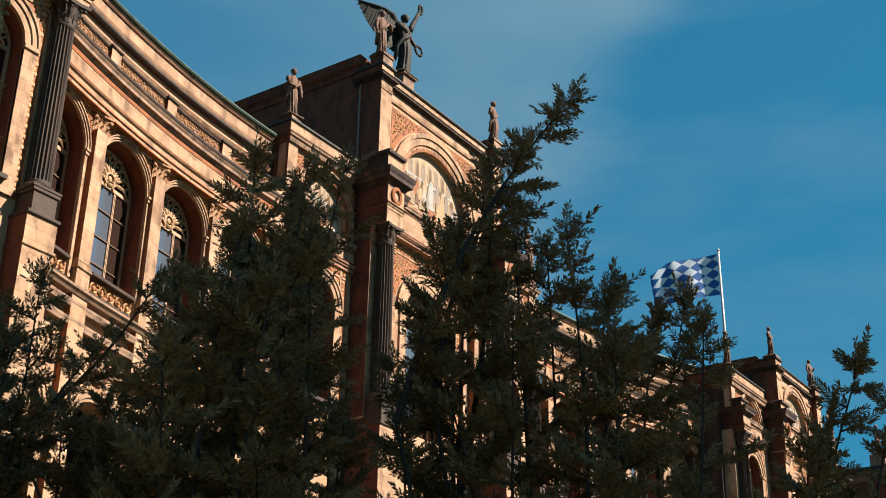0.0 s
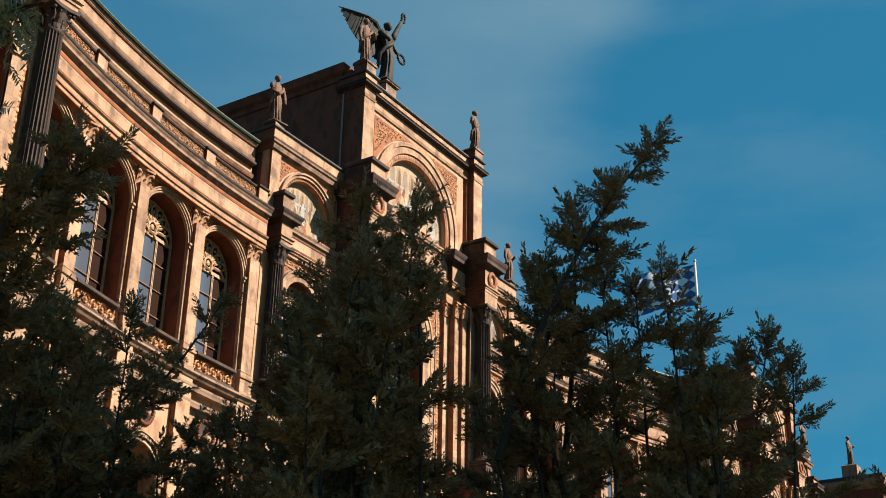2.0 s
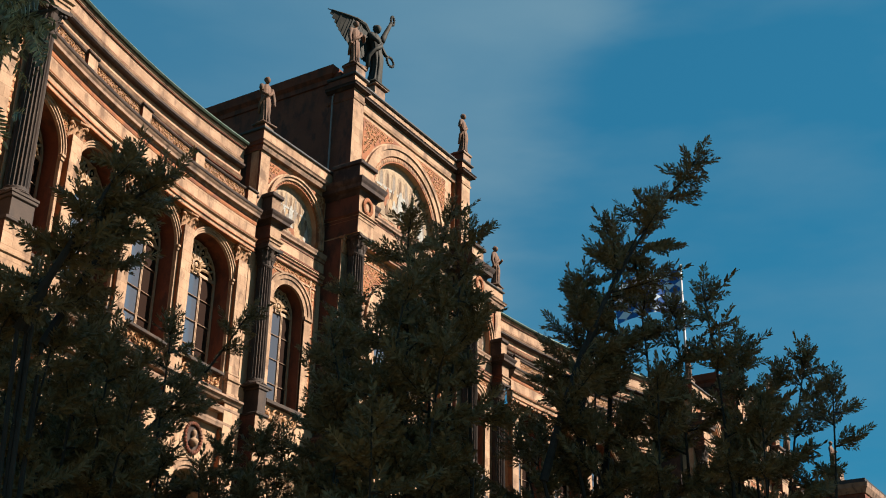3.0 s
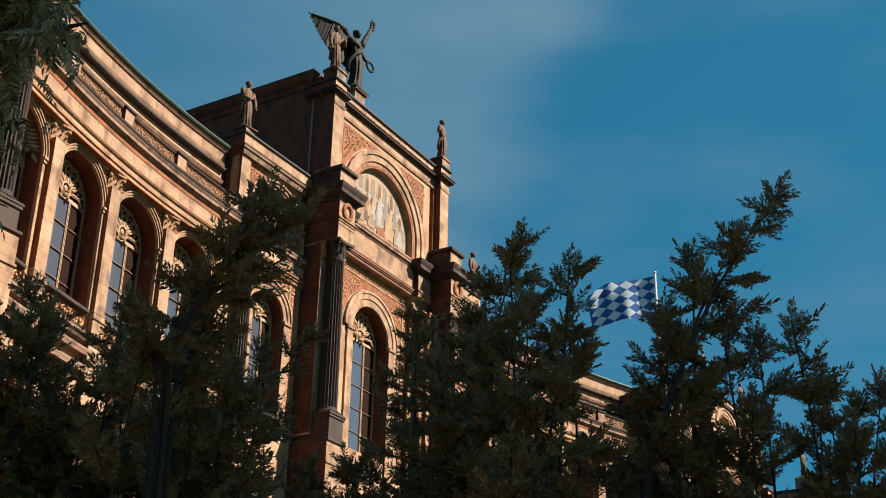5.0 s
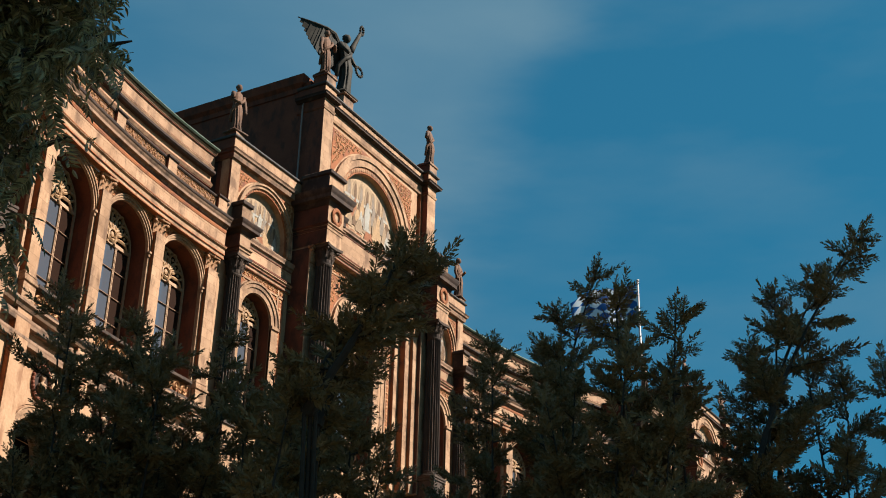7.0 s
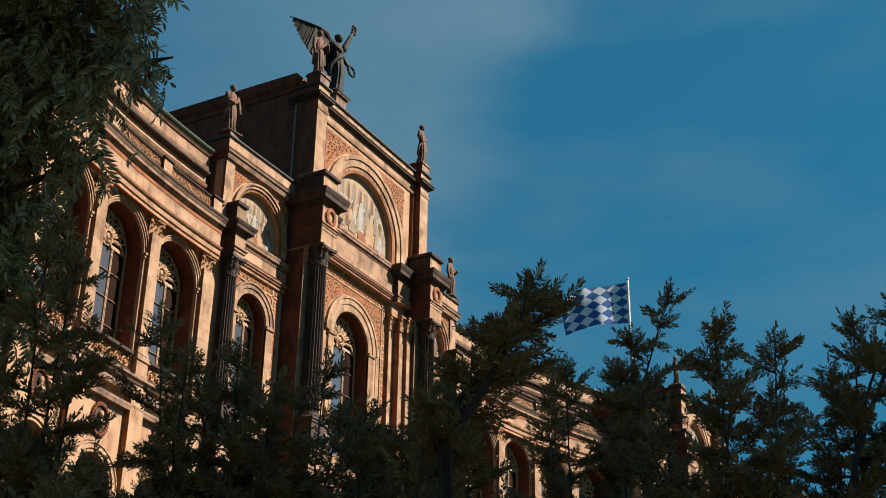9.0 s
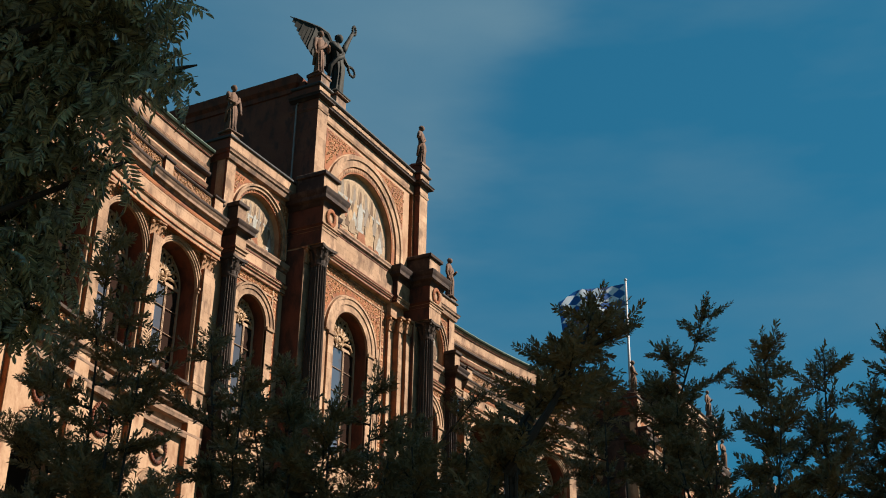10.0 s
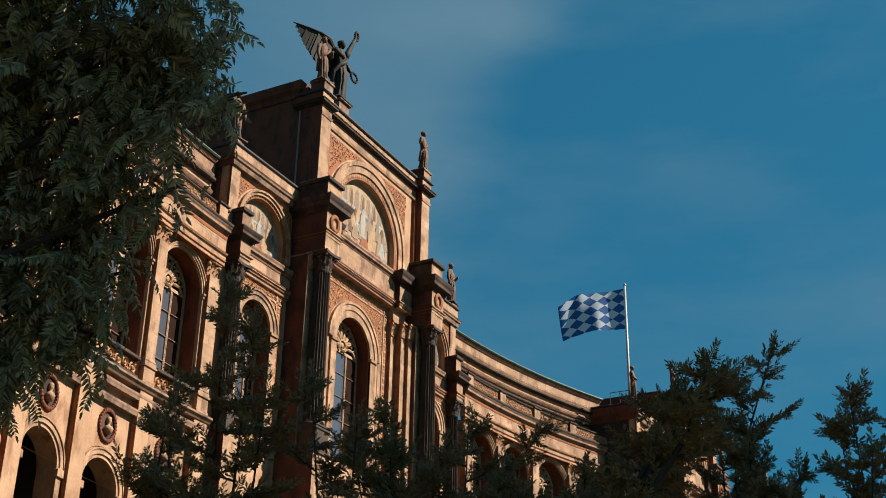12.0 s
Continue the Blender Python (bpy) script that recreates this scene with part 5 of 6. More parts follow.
# ---- figures on the roofline ----
def figure_mesh(name, h, seed, arm, lean, mat, robe=1.0):
    """A draped standing figure, kept plain, h metres tall, looking towards -y."""
    rnd = random.Random(seed)
    g = Geo()
    rows = [(0.00, 0.122, 0.105), (0.03, 0.126, 0.11), (0.15, 0.108, 0.092), (0.30, 0.106, 0.088), (0.42, 0.112, 0.09), (0.50, 0.115, 0.085), (0.57, 0.098, 0.072),
            (0.63, 0.105, 0.075), (0.70, 0.125, 0.080), (0.76, 0.130, 0.078), (0.80, 0.112, 0.066), (0.83, 0.060, 0.048), (0.855, 0.034, 0.036), (0.875, 0.034, 0.038)]
    n, p, f, ph = 48, [], [], rnd.random() * 6
    for z, a, b in rows:
        sway = lean * math.sin(z * 3.4) * 0.03
        fold = 0.10 * robe * min(1, max(0, (0.62 - z) / 0.3)) + 0.035
        for i in range(n):
            t = 2 * math.pi * i / n
            pleat = 1 - 2 * abs(math.sin(5.5 * t + ph + z * 1.3))
            k = 1 + fold * pleat + fold * 0.4 * math.sin(17 * t - z * 6 + ph)
            p.append(((a * 0.82 * k * math.cos(t) + sway) * h, (b * 0.9 * k * math.sin(t) - 0.02 * math.sin(z * 5)) * h, z * h))
    for j in range(len(rows) - 1):
        for i in range(n):
            q = (i + 1) % n
            f.append((j * n + i, j * n + q, j * n + n + q, j * n + n + i))
    f += [tuple(range(n - 1, -1, -1)), tuple(range((len(rows) - 1) * n, len(rows) * n))]
    g.add(p, f)
    sw = lean * 0.02 * h
    g.blob((sw, -0.012 * h, 0.925 * h), (0.047 * h, 0.055 * h, 0.066 * h), 12, 9, 0.12)
    g.blob((sw, 0.012 * h, 0.945 * h), (0.052 * h, 0.05 * h, 0.055 * h), 10, 7, 0.25)
    for s in (-1, 1):
        elbow, end = arm[0] if s < 0 else arm[1]
        pts = [(s * 0.115 * h + sw, 0, 0.78 * h), tuple(q * h for q in elbow), tuple(q * h for q in end)]
        mid = [tuple((u + v) / 2 for u, v in zip(pts[0], pts[1])), tuple((u + v) / 2 for u, v in zip(pts[1], pts[2]))]
        g.tube([pts[0], mid[0], pts[1], mid[1], pts[2]], [0.042 * h, 0.042 * h, 0.036 * h, 0.03 * h, 0.026 * h], 8)
        g.blob(pts[2], (0.03 * h, 0.03 * h, 0.035 * h), 7, 5)
    # a cloak that falls over one hip
    g.tube([(0.11 * h, -0.03 * h, 0.74 * h), (0.02 * h, -0.085 * h, 0.62 * h), (-0.1 * h, -0.08 * h, 0.52 * h), (-0.13 * h, 0.0, 0.42 * h), (-0.13 * h, 0.03 * h, 0.2 * h)], [0.022 * h, 0.028 * h, 0.03 * h, 0.03 * h, 0.022 * h], 8)
    g.box(-0.17 * h, 0.17 * h, -0.15 * h, 0.15 * h, -0.035 * h, 0.004 * h, 0.01 * h)
    return mesh_of(name, g, mat, True)


def statue(at, h, seed, turn, label):
    arms = ((((-0.17, -0.02, 0.62), (-0.08, -0.13, 0.55)), ((0.17, 0.0, 0.6), (0.15, -0.05, 0.46))),
            (((-0.16, 0.0, 0.6), (-0.15, -0.04, 0.44)), ((0.18, -0.03, 0.62), (0.08, -0.14, 0.64))),
            (((-0.18, 0.0, 0.61), (-0.16, -0.08, 0.50)), ((0.17, 0.01, 0.6), (0.17, -0.04, 0.45))))
    ob = new("statue", figure_mesh("statue", h, seed, arms[seed % 3], (-1) ** seed, M_STATUE, 1.6))
    ob.matrix_basis = pose(at[0], at[1], at[2] + 0.034 * h, 0, 0, turn)
    return tagged(ob, label, "statue", "statues along the roofline")


statue((CENTRE_TOPS[0][0], *CENTRE_TOPS[0][1:]), 3.15, 1, -12, "weathered draped stone figure on the tall attic corner")
statue((CENTRE_TOPS[1][0] + 0.2, *CENTRE_TOPS[1][1:]), 3.15, 2, 10, "weathered draped stone figure on the tall attic corner")
statue(FLANK_TOPS[0], 3.0, 3, -8, "weathered draped stone figure above the side bay")
statue(FLANK_TOPS[1], 3.0, 4, 8, "weathered draped stone figure above the side bay")
for k, p in enumerate(END_TOPS):
    statue(p, 2.7 if k % 4 in (0, 3) else 2.45, 5 + k, (-1) ** k * 9, "weathered draped stone figure on the end pavilion")


def victory(at):
    """A winged bronze figure with raised arm and a garland, kept plain."""
    h = 5.3
    src = figure_mesh("winged_statue", h, 21, (((-0.15, -0.05, 0.70), (-0.12, -0.14, 0.60)), ((0.20, -0.01, 0.95), (0.27, -0.05, 1.15))), 1, M_BRONZE, 1.3)
    g = Geo()
    for q in range(13):
        t = 2 * math.pi * q / 13
        g.blob((1.58 + 0.20 * math.cos(t), -0.3, 6.45 + 0.36 * math.sin(t)), (0.11, 0.11, 0.11), 6, 4, 0.3)
        g.blob((1.15 + 0.42 * math.cos(t), -0.55, 2.55 + 0.34 * math.sin(t)), (0.11, 0.10, 0.11), 6, 4, 0.3)
    g.tube([(0.5, -0.1, 3.7), (0.75, -0.35, 3.0), (0.95, -0.5, 2.75)], [0.17, 0.14, 0.11], 8)
    # wings: a stout leading edge that arches up from the shoulder, and two layers of feathers hung from it
    along = lambda pts, t: pts[min(int(t * (len(pts) - 1)), len(pts) - 2)].lerp(pts[min(int(t * (len(pts) - 1)), len(pts) - 2) + 1], t * (len(pts) - 1) - min(int(t * (len(pts) - 1)), len(pts) - 2))
    for way in (1, -1):
        if way > 0:
            lead = [Vector(q) for q in ((0.0, 0.35, 4.1), (-0.75, 0.45, 4.95), (-1.25, 0.75, 5.22), (-1.85, 1.35, 5.48), (-2.50, 2.2, 5.86))]
            trail = [Vector(q) for q in ((-0.6, 0.55, 2.2), (-1.45, 0.75, 2.35), (-1.78, 1.05, 3.1), (-2.12, 1.6, 4.35), (-2.52, 2.24, 5.80))]
        else:
            lead = [Vector(q) for q in ((0.5, 0.35, 4.1), (0.85, 0.8, 4.9), (1.2, 1.3, 5.2), (1.6, 2.0, 5.4), (1.9, 2.7, 5.6))]
            trail = [Vector(q) for q in ((0.5, 0.6, 2.3), (0.9, 1.0, 2.4), (1.2, 1.5, 3.1), (1.6, 2.1, 4.2), (1.92, 2.72, 5.5))]
        g.tube(lead, [0.20, 0.19, 0.15, 0.11, 0.04], 8)
        for layer, (reach, wide, lift) in enumerate(((1.0, 1.0, 0.0), (0.6, 0.6, 0.06))):
            for k in range(15):
                t = k / 14
                root, tip = along(lead, t), along(lead, t).lerp(along(trail, t), reach)
                d = tip - root
                side = (along(lead, min(t + 0.06, 1)) - along(lead, max(t - 0.06, 0))).normalized() * wide * (0.5 + 0.5 * min(1, d.length / 1.5)) * 0.5
                off = d.cross(side).normalized() * (0.02 + 0.02 * (k % 2) + lift)
                p = [root - side + off, root + side + off, root + d * 0.9 + side + off, tip + side * 0.5 + off, root + d * 0.94 - side + off]
                q = [v - off.normalized() * 0.035 for v in p]
                g.add([tuple(v) for v in p + q], [(0, 1, 2, 3, 4), (9, 8, 7, 6, 5)] + [(i, (i + 1) % 5, 5 + (i + 1) % 5, 5 + i) for i in range(5)])
    bm = bmesh.new()
    bm.from_mesh(src)
    bm.from_mesh(mesh_of("wings", g, M_BRONZE))
    bm.to_mesh(src)
    bm.free()
    ob = new("winged_statue", src)
    ob.matrix_basis = pose(*at) @ Matrix.Scale(0.9, 4)
    return tagged(ob, "dark greenish winged bronze figure with raised arm and garland", "statue")


g = Geo()
g.box(-1.05, 0.05, 3.5, 4.7, 43.0, 45.25, 0.05)
g.box(-1.2, 0.2, 3.35, 4.8, 45.25, 45.36, 0.03)
part("statue_plinth", g, M_TRIM, palace)
victory((-0.5, 4.05, 45.52))

# ---- flag ----
FLAG_AT = (38.96, -0.44)
flagpole = tagged(new("flagpole"), "white flagpole with a blue and white lozenge flag", "flagpole")
flagpole.location = (*FLAG_AT, 36.55)
g = Geo()
g.lathe(0, 0, [(0.13, 0.0), (0.12, 3.0), (0.09, 11.0), (0.0, 11.02)], 14)
g.lathe(0, 0, [(0.3, 0.0), (0.3, 0.15), (0.14, 0.3)], 14)
part("pole", g, M_POLE, flagpole, "tapering white pole", True)
g = Geo()
g.blob((0, 0, 11.12), (0.14, 0.14, 0.14), 10, 8)
part("finial", g, M_POLE, flagpole)
g = Geo()
NU, NV, uvs = 36, 14, []
wind = Vector((-0.50, 0.866))
for j in range(NV + 1):
    for i in range(NU + 1):
        u, v = i / NU, j / NV
        bend = 0.42 * u * math.sin(7.5 * u + 1.6 * v) + 0.18 * u * math.sin(15 * u - 2 * v)
        drop = 1.55 * u ** 1.3 + 0.22 * math.sin(6 * u + 1.0) * u
        a = wind * (0.12 + 5.7 * u * (1 - 0.06 * v)) + Vector((0.866, 0.5)) * bend
        g.v.append((a.x, a.y, 10.75 - drop - 3.75 * v * (1 - 0.12 * u)))
g.f = [(j * (NU + 1) + i, j * (NU + 1) + i + 1, (j + 1) * (NU + 1) + i + 1, (j + 1) * (NU + 1) + i) for j in range(NV) for i in range(NU)]
cloth = part("flag", g, M_FLAG, flagpole, "blue and white lozenge cloth blowing in the wind", True, fix=False)
lay = cloth.data.uv_layers.new(name="cloth")
for lp in cloth.data.loops:
    j, i = divmod(lp.vertex_index, NU + 1)
    u, v = i / NU * 4.4, j / NV * 4.1
    lay.data[lp.index].uv = (u + v + 20.2, u - v + 20.1)

# far block beyond the end pavilion, with an obelisk-like figure on a post
far = tagged(new("far_pavilion"), "low dark-roofed pavilion beyond the palace in shade", "building")
g = Geo()
g.box(60, 84, -8.4, 10, BASE, 32.3)
# wall takes the brown that has shade painted in
part("wall", g, M_SIDE, far)
g = Geo()
g.sweep([(60, 10), (60, -8.4), (84, -8.4), (84, 10)], [(-0.5, 31.8), (0.1, 31.8), (0.35, 32.3), (0.4, 32.7), (-0.5, 32.72)])
part("cornice", g, M_TRIM, far)
g = Geo()
g.box(59.8, 84.2, -8.6, 10, 32.74, 33.1)
part("roof", g, M_DARKROOF, far)
g = Geo()
g.box(60.2, 61.6, -6.3, -4.9, 33.1, 34.3, 0.05)
part("post", g, M_TRIM, far)
statue((60.9, -5.6, 34.3), 2.8, 31, 0, "weathered draped stone figure on a post")
# rail on the end pavilion's roof
rail = tagged(new("roof_rail"), "thin dark iron rail on the pavilion roof", "railing")
rail.location = (30.75, -3.4, 33.85)
for k in range(3):
    g = Geo()
    g.tube([(0, k * 0.8, 0), (0, k * 0.8, 1.15)], 0.03, 6)
    part("post", g, M_DARKROOF, rail)
for z in (0.6, 1.15):
    g = Geo()
    g.tube([(0, 0, z), (0, 1.6, z)], 0.028, 6)
    part("handrail", g, M_DARKROOF, rail)


# ---- foliage ----
def spray(name, template, spots, mat):
    """One mesh of many copies of a template (verts, quads) set at spots (place, axis, size, roll)."""
    tv, tf = template
    n, k = len(spots), len(tv)
    pos = np.array([s[0] for s in spots])
    d = np.array([s[1] for s in spots])
    d /= np.linalg.norm(d, axis=1)[:, None]
    size, roll = np.array([s[2] for s in spots]), np.array([s[3] for s in spots])
    ref = np.where(np.abs(d[:, 2:3]) < 0.95, np.array([[0, 0, 1.0]]), np.array([[1.0, 0, 0]]))
    s = np.cross(d, ref)
    s /= np.linalg.norm(s, axis=1)[:, None]
    t = np.cross(s, d)
    c, w = np.cos(roll)[:, None], np.sin(roll)[:, None]
    a, b = s * c + t * w, t * c - s * w
    v = (tv[None, :, 0, None] * a[:, None] + tv[None, :, 1, None] * b[:, None] + tv[None, :, 2, None] * d[:, None]) * size[:, None, None] + pos[:, None]
    q = (tf[None] + (np.arange(n) * k)[:, None, None]).reshape(-1)
    me = bpy.data.meshes.new(name)
    me.vertices.add(n * k)
    me.vertices.foreach_set("co", v.reshape(-1).astype(np.float32))
    me.loops.add(len(q))
    me.loops.foreach_set("vertex_index", q.astype(np.int32))
    me.polygons.add(len(q) // 4)
    me.polygons.foreach_set("loop_start", np.arange(0, len(q), 4, dtype=np.int32))
    me.update(calc_edges=True)
    me.materials.append(mat)
    return me


def blade(p, d, side, up, length, wide):
    """A narrow leaf as one quad: foot, two shoulders, tip."""
    p, d, side, up = (np.array(q, float) for q in (p, d, side, up))
    return [p, p + d * length * 0.55 + side * wide / 2, p + d * length + up * length * 0.08, p + d * length * 0.55 - side * wide / 2]


def yew_template(seed, n=26):
    """A short shoot one unit long, thick with blunt needles in loose ranks."""
    rnd = random.Random(seed)
    v = []
    v += [np.array(q, float) for q in ((-0.03, 0, -0.1), (0.03, 0, -0.1), (0.012, 0, 1.0), (-0.012, 0, 1.0))]
    for i in range(n):
        z = 0.05 + 0.92 * i / n
        a = (0 if i % 2 else math.pi) + rnd.gauss(0, 0.42)
        tilt = rnd.uniform(0.85, 1.25) * (1 - 0.55 * (i / n) ** 3)
        d = (math.cos(a) * math.sin(tilt), math.sin(a) * math.sin(tilt), math.cos(tilt))
        side = np.cross(d, (0, 0, 1.0))
        side = side / np.linalg.norm(side) * rnd.uniform(-0.6, 0.9) + np.array((0, 0, 0.7))
        side /= np.linalg.norm(side)
        v += blade((0, 0, z), d, side, (0, 0, 1), rnd.uniform(0.21, 0.28) * (1 - 0.2 * (i / n) ** 4), 0.112)
    v = np.array(v)
    return v, np.arange(len(v)).reshape(-1, 4)


YEW = [yew_template(s) for s in range(3)]


def yew_stem(rnd, foot, tip, spots, stems, leafy=1.5, full=1.0):
    """One leader from foot to tip; its side branches rise outwards as plumes thick with short shoots, longer further down."""
    foot, tip = Vector(foot), Vector(tip)
    axis = (tip - foot).normalized()
    tip = tip - axis * 0.06
    bow = Vector((rnd.uniform(-0.12, 0.12), rnd.uniform(-0.12, 0.12), 0))
    at = lambda k: foot.lerp(tip, k) + bow * math.sin(math.pi * k)
    stems.tube([at(k / 6) for k in range(7)], [0.020, 0.017, 0.014, 0.011, 0.008, 0.005, 0.003], 6)
    length = (tip - foot).length

    def plume(p, arm, reach, way, up, small):
        flat = way.cross(up).normalized()
        spots.append((tuple(arm(0.93)), tuple(way + up * 0.3), small * rnd.uniform(0.11, 0.15), rnd.uniform(0, 6)))
        m = max(2, round(reach / 0.034))
        for i in range(m):
            k = 0.15 + 0.85 * (i + 0.4) / m
            for sd in (-1, 1):
                d2 = way * rnd.uniform(0.6, 1.0) + flat * sd * rnd.uniform(0.5, 1.0) + up * rnd.uniform(-0.3, 0.6)
                spots.append((tuple(arm(k)), tuple(d2), small * (1.1 - 0.35 * k) * rnd.uniform(0.09, 0.14), rnd.uniform(0, 6)))

    plume(tip, lambda k: at(1 - 0.16 * (1 - k) / length), 0.16, axis, Vector((axis.y + 0.3, -axis.x, 0.2)).normalized(), 0.9)
    s, ang = 0.08, rnd.uniform(0, 6)
    while s < min(leafy, length):
        ang += 2.4 + rnd.uniform(-0.7, 0.7)
        p = at(1 - s / length)
        reach = min(0.05 + 0.32 * s, 0.30) * rnd.uniform(0.5, 1.3) * full
        out = Vector((math.cos(ang), math.sin(ang), 0))
        rise_to = rnd.uniform(0.12, 0.8)
        way = (out + axis * rise_to).normalized()
        arm = lambda k, p=p, out=out, r=rise_to, q=reach: p + (out * k + axis * (r * 0.5 * k + r * 0.5 * k * k)) * q * 0.8
        stems.tube([p, arm(0.5), arm(1.0)], [0.006, 0.004, 0.002], 4)
        plume(p, arm, reach, way, axis, 1.0)
        spots.append((tuple(p), tuple(axis + out * 0.5), rnd.uniform(0.11, 0.15), rnd.uniform(0, 6)))
        s += rnd.uniform(0.085, 0.165) * min(1.0, 0.5 + s) / full


def yew(seed, base, tips, fill, slope, spread, label):
    """A yew: leaders that end at the given tips (some with the foot they lean from), and lower ones that fill the body."""
    rnd = random.Random(seed)
    spots, stems = [], Geo()
    for t in tips:
        foot = t[3:] or (base[0] + (t[0] - base[0]) * 0.55 + rnd.uniform(-0.1, 0.1), base[1] + (t[1] - base[1]) * 0.55, 1.0)
        yew_stem(rnd, foot, t[:3], spots, stems, 1.7)
        if t[3:]:
            stems.tube([(base[0], base[1], 0.9), (base[0] * 0.4 + foot[0] * 0.6, base[1] * 0.4 + foot[1] * 0.6, 0.9 + (foot[2] - 0.9) * 0.5), foot], [0.016, 0.012, 0.008], 6)
    for _ in range(fill):
        x, y = base[0] + rnd.gauss(0, spread[0]), base[1] + rnd.gauss(0, spread[1])
        d = math.hypot(x + 57.6, y + 36.7)
        z = 1.6 + d * slope * rnd.uniform(0.88, 1.08)
        foot = (base[0] + (x - base[0]) * 0.5, base[1] + (y - base[1]) * 0.5, 0.8)
        yew_stem(rnd, foot, (x, y, z), spots, stems, 1.1, 1.1)
    shrub = tagged(new("yew_shrub"), label, "yew", "yew shrubs along the path")
    shrub.location = (base[0], base[1], 0)
    bole = Geo()
    bole.tube([(base[0], base[1], -0.1), (base[0] + 0.05, base[1], 0.6), (base[0], base[1] + 0.05, 1.5)], [0.13, 0.11, 0.07], 10)
    back = Matrix.Translation((-base[0], -base[1], 0))
    part("trunk", bole, M_BARK, shrub, "dark trunk", m=back, fix=False)
    part("branchwork", stems, M_BARK, shrub, "thin dark upright branches", m=back, fix=False)
    rnd.shuffle(spots)
    for k in range(3):
        part("crown", spray("crown", YEW[k], spots[k::3], M_YEW), None, shrub, "dark green needled sprays", m=back)


DARK = "dark green yew with upright needled branches in shade"
yew(1, (-51.3, -35.2), [(-51.18, -35.41, 4.82, -51.75, -34.75, 3.0), (-51.22, -35.18, 4.60, -51.6, -34.85, 3.1), (-51.17, -34.88, 4.56, -51.3, -34.8, 2.8), (-51.24, -34.73, 4.30), (-51.15, -34.98, 4.36),
                        (-51.40, -35.43, 4.0), (-50.88, -35.39, 3.92), (-50.52, -35.64, 3.92), (-50.62, -35.5, 3.80), (-50.82, -35.84, 3.64), (-51.14, -35.18, 4.06), (-51.13, -35.48, 3.75), (-51.35, -34.85, 4.0), (-51.12, -34.22, 3.66), (-51.14, -34.40, 3.52), (-51.32, -34.62, 3.32), (-51.62, -34.68, 3.12),
                        (-50.26, -36.41, 3.55), (-50.35, -36.25, 3.25), (-50.12, -36.5, 3.4), (-50.5, -36.2, 3.05)], 3, 0.29, (0.35, 0.3), "tall " + DARK)
yew(2, (-51.0, -33.7), [(-51.0, -33.79, 5.04, -50.85, -33.2, 3.2), (-50.99, -33.5, 4.80), (-51.06, -33.48, 4.54), (-50.83, -33.31, 4.64), (-51.07, -33.08, 4.62),
                        (-50.75, -32.10, 4.78, -51.0, -31.1, 3.7), (-50.9, -31.75, 4.3, -51.0, -31.1, 3.4), (-50.6, -32.75, 4.70), (-51.2, -33.6, 4.35), (-50.9, -32.9, 4.4), (-51.3, -34.0, 3.35), (-51.5, -34.25, 3.2), (-51.4, -33.8, 3.1)], 2, 0.29, (0.5, 0.5), DARK)
yew(3, (-52.5, -34.5), [(-52.47, -34.46, 4.14), (-52.43, -34.74, 4.04), (-52.0, -34.3, 4.14), (-52.3, -34.66, 3.82), (-52.6, -34.56, 3.80), (-52.6, -34.15, 3.62), (-52.11, -34.09, 3.9), (-52.6, -34.75, 3.5), (-52.2, -33.9, 3.8)], 4, 0.29, (0.4, 0.4), DARK)
yew(4, (-53.8, -33.8), [(-53.84, -34.17, 3.88, -53.96, -33.80, 3.15), (-53.67, -34.25, 3.84, -53.92, -33.82, 3.30), (-53.55, -33.94, 3.92, -53.80, -33.75, 3.15), (-53.74, -34.10, 3.78, -53.92, -33.80, 3.15), (-53.72, -33.72, 3.35), (-53.98, -33.75, 3.3)], 0, 0.27, (0.3, 0.35), "slender " + DARK)
yew(5, (-54.2, -32.1), [(-54.41, -32.01, 4.42), (-54.3, -32.1, 4.25), (-53.89, -32.45, 3.85), (-53.6, -32.75, 3.75), (-54.31, -32.21, 3.9), (-53.3, -32.9, 3.65), (-54.15, -31.52, 4.05), (-54.24, -31.6, 3.88), (-53.63, -32.56, 3.57), (-53.52, -32.7, 3.66)], 13, 0.30, (0.45, 0.4), DARK)
yew(6, (-52.8, -32.6), [(-52.4, -33.0, 3.95), (-52.4, -32.5, 3.9), (-52.3, -32.7, 3.75), (-52.2, -32.4, 3.85), (-52.57, -32.57, 4.0), (-53.46, -31.86, 4.3), (-53.05, -32.15, 4.0), (-52.96, -32.56, 4.1), (-53.2, -32.17, 4.15), (-53.42, -33.35, 3.51), (-53.35, -33.47, 3.58), (-53.33, -33.61, 3.45), (-53.41, -33.06, 3.56), (-53.3, -33.75, 3.2), (-53.41, -32.1, 3.96), (-53.29, -32.27, 3.92), (-53.43, -31.98, 3.82)], 18, 0.30, (0.55, 0.5), "broad low " + DARK)
yew(7, (-52.1, -33.3), [(-52.58, -33.2, 3.2), (-52.29, -33.17, 3.22), (-52.25, -33.46, 3.08), (-51.9, -33.37, 3.42), (-51.8, -33.6, 3.42), (-51.45, -33.52, 3.5), (-52.71, -33.11, 3.12)], 8, 0.23, (0.4, 0.3), "low spreading " + DARK)
yew(8, (-53.2, -32.3), [(-53.5, -32.5, 3.45), (-53.2, -32.45, 3.5), (-52.8, -32.4, 3.5), (-53.0, -32.75, 3.38), (-53.35, -32.8, 3.3), (-52.6, -32.2, 3.55), (-53.1, -31.8, 3.55), (-53.6, -32.1, 3.4), (-52.75, -32.85, 3.35)], 6, 0.245, (0.45, 0.4), "low bushy " + DARK)



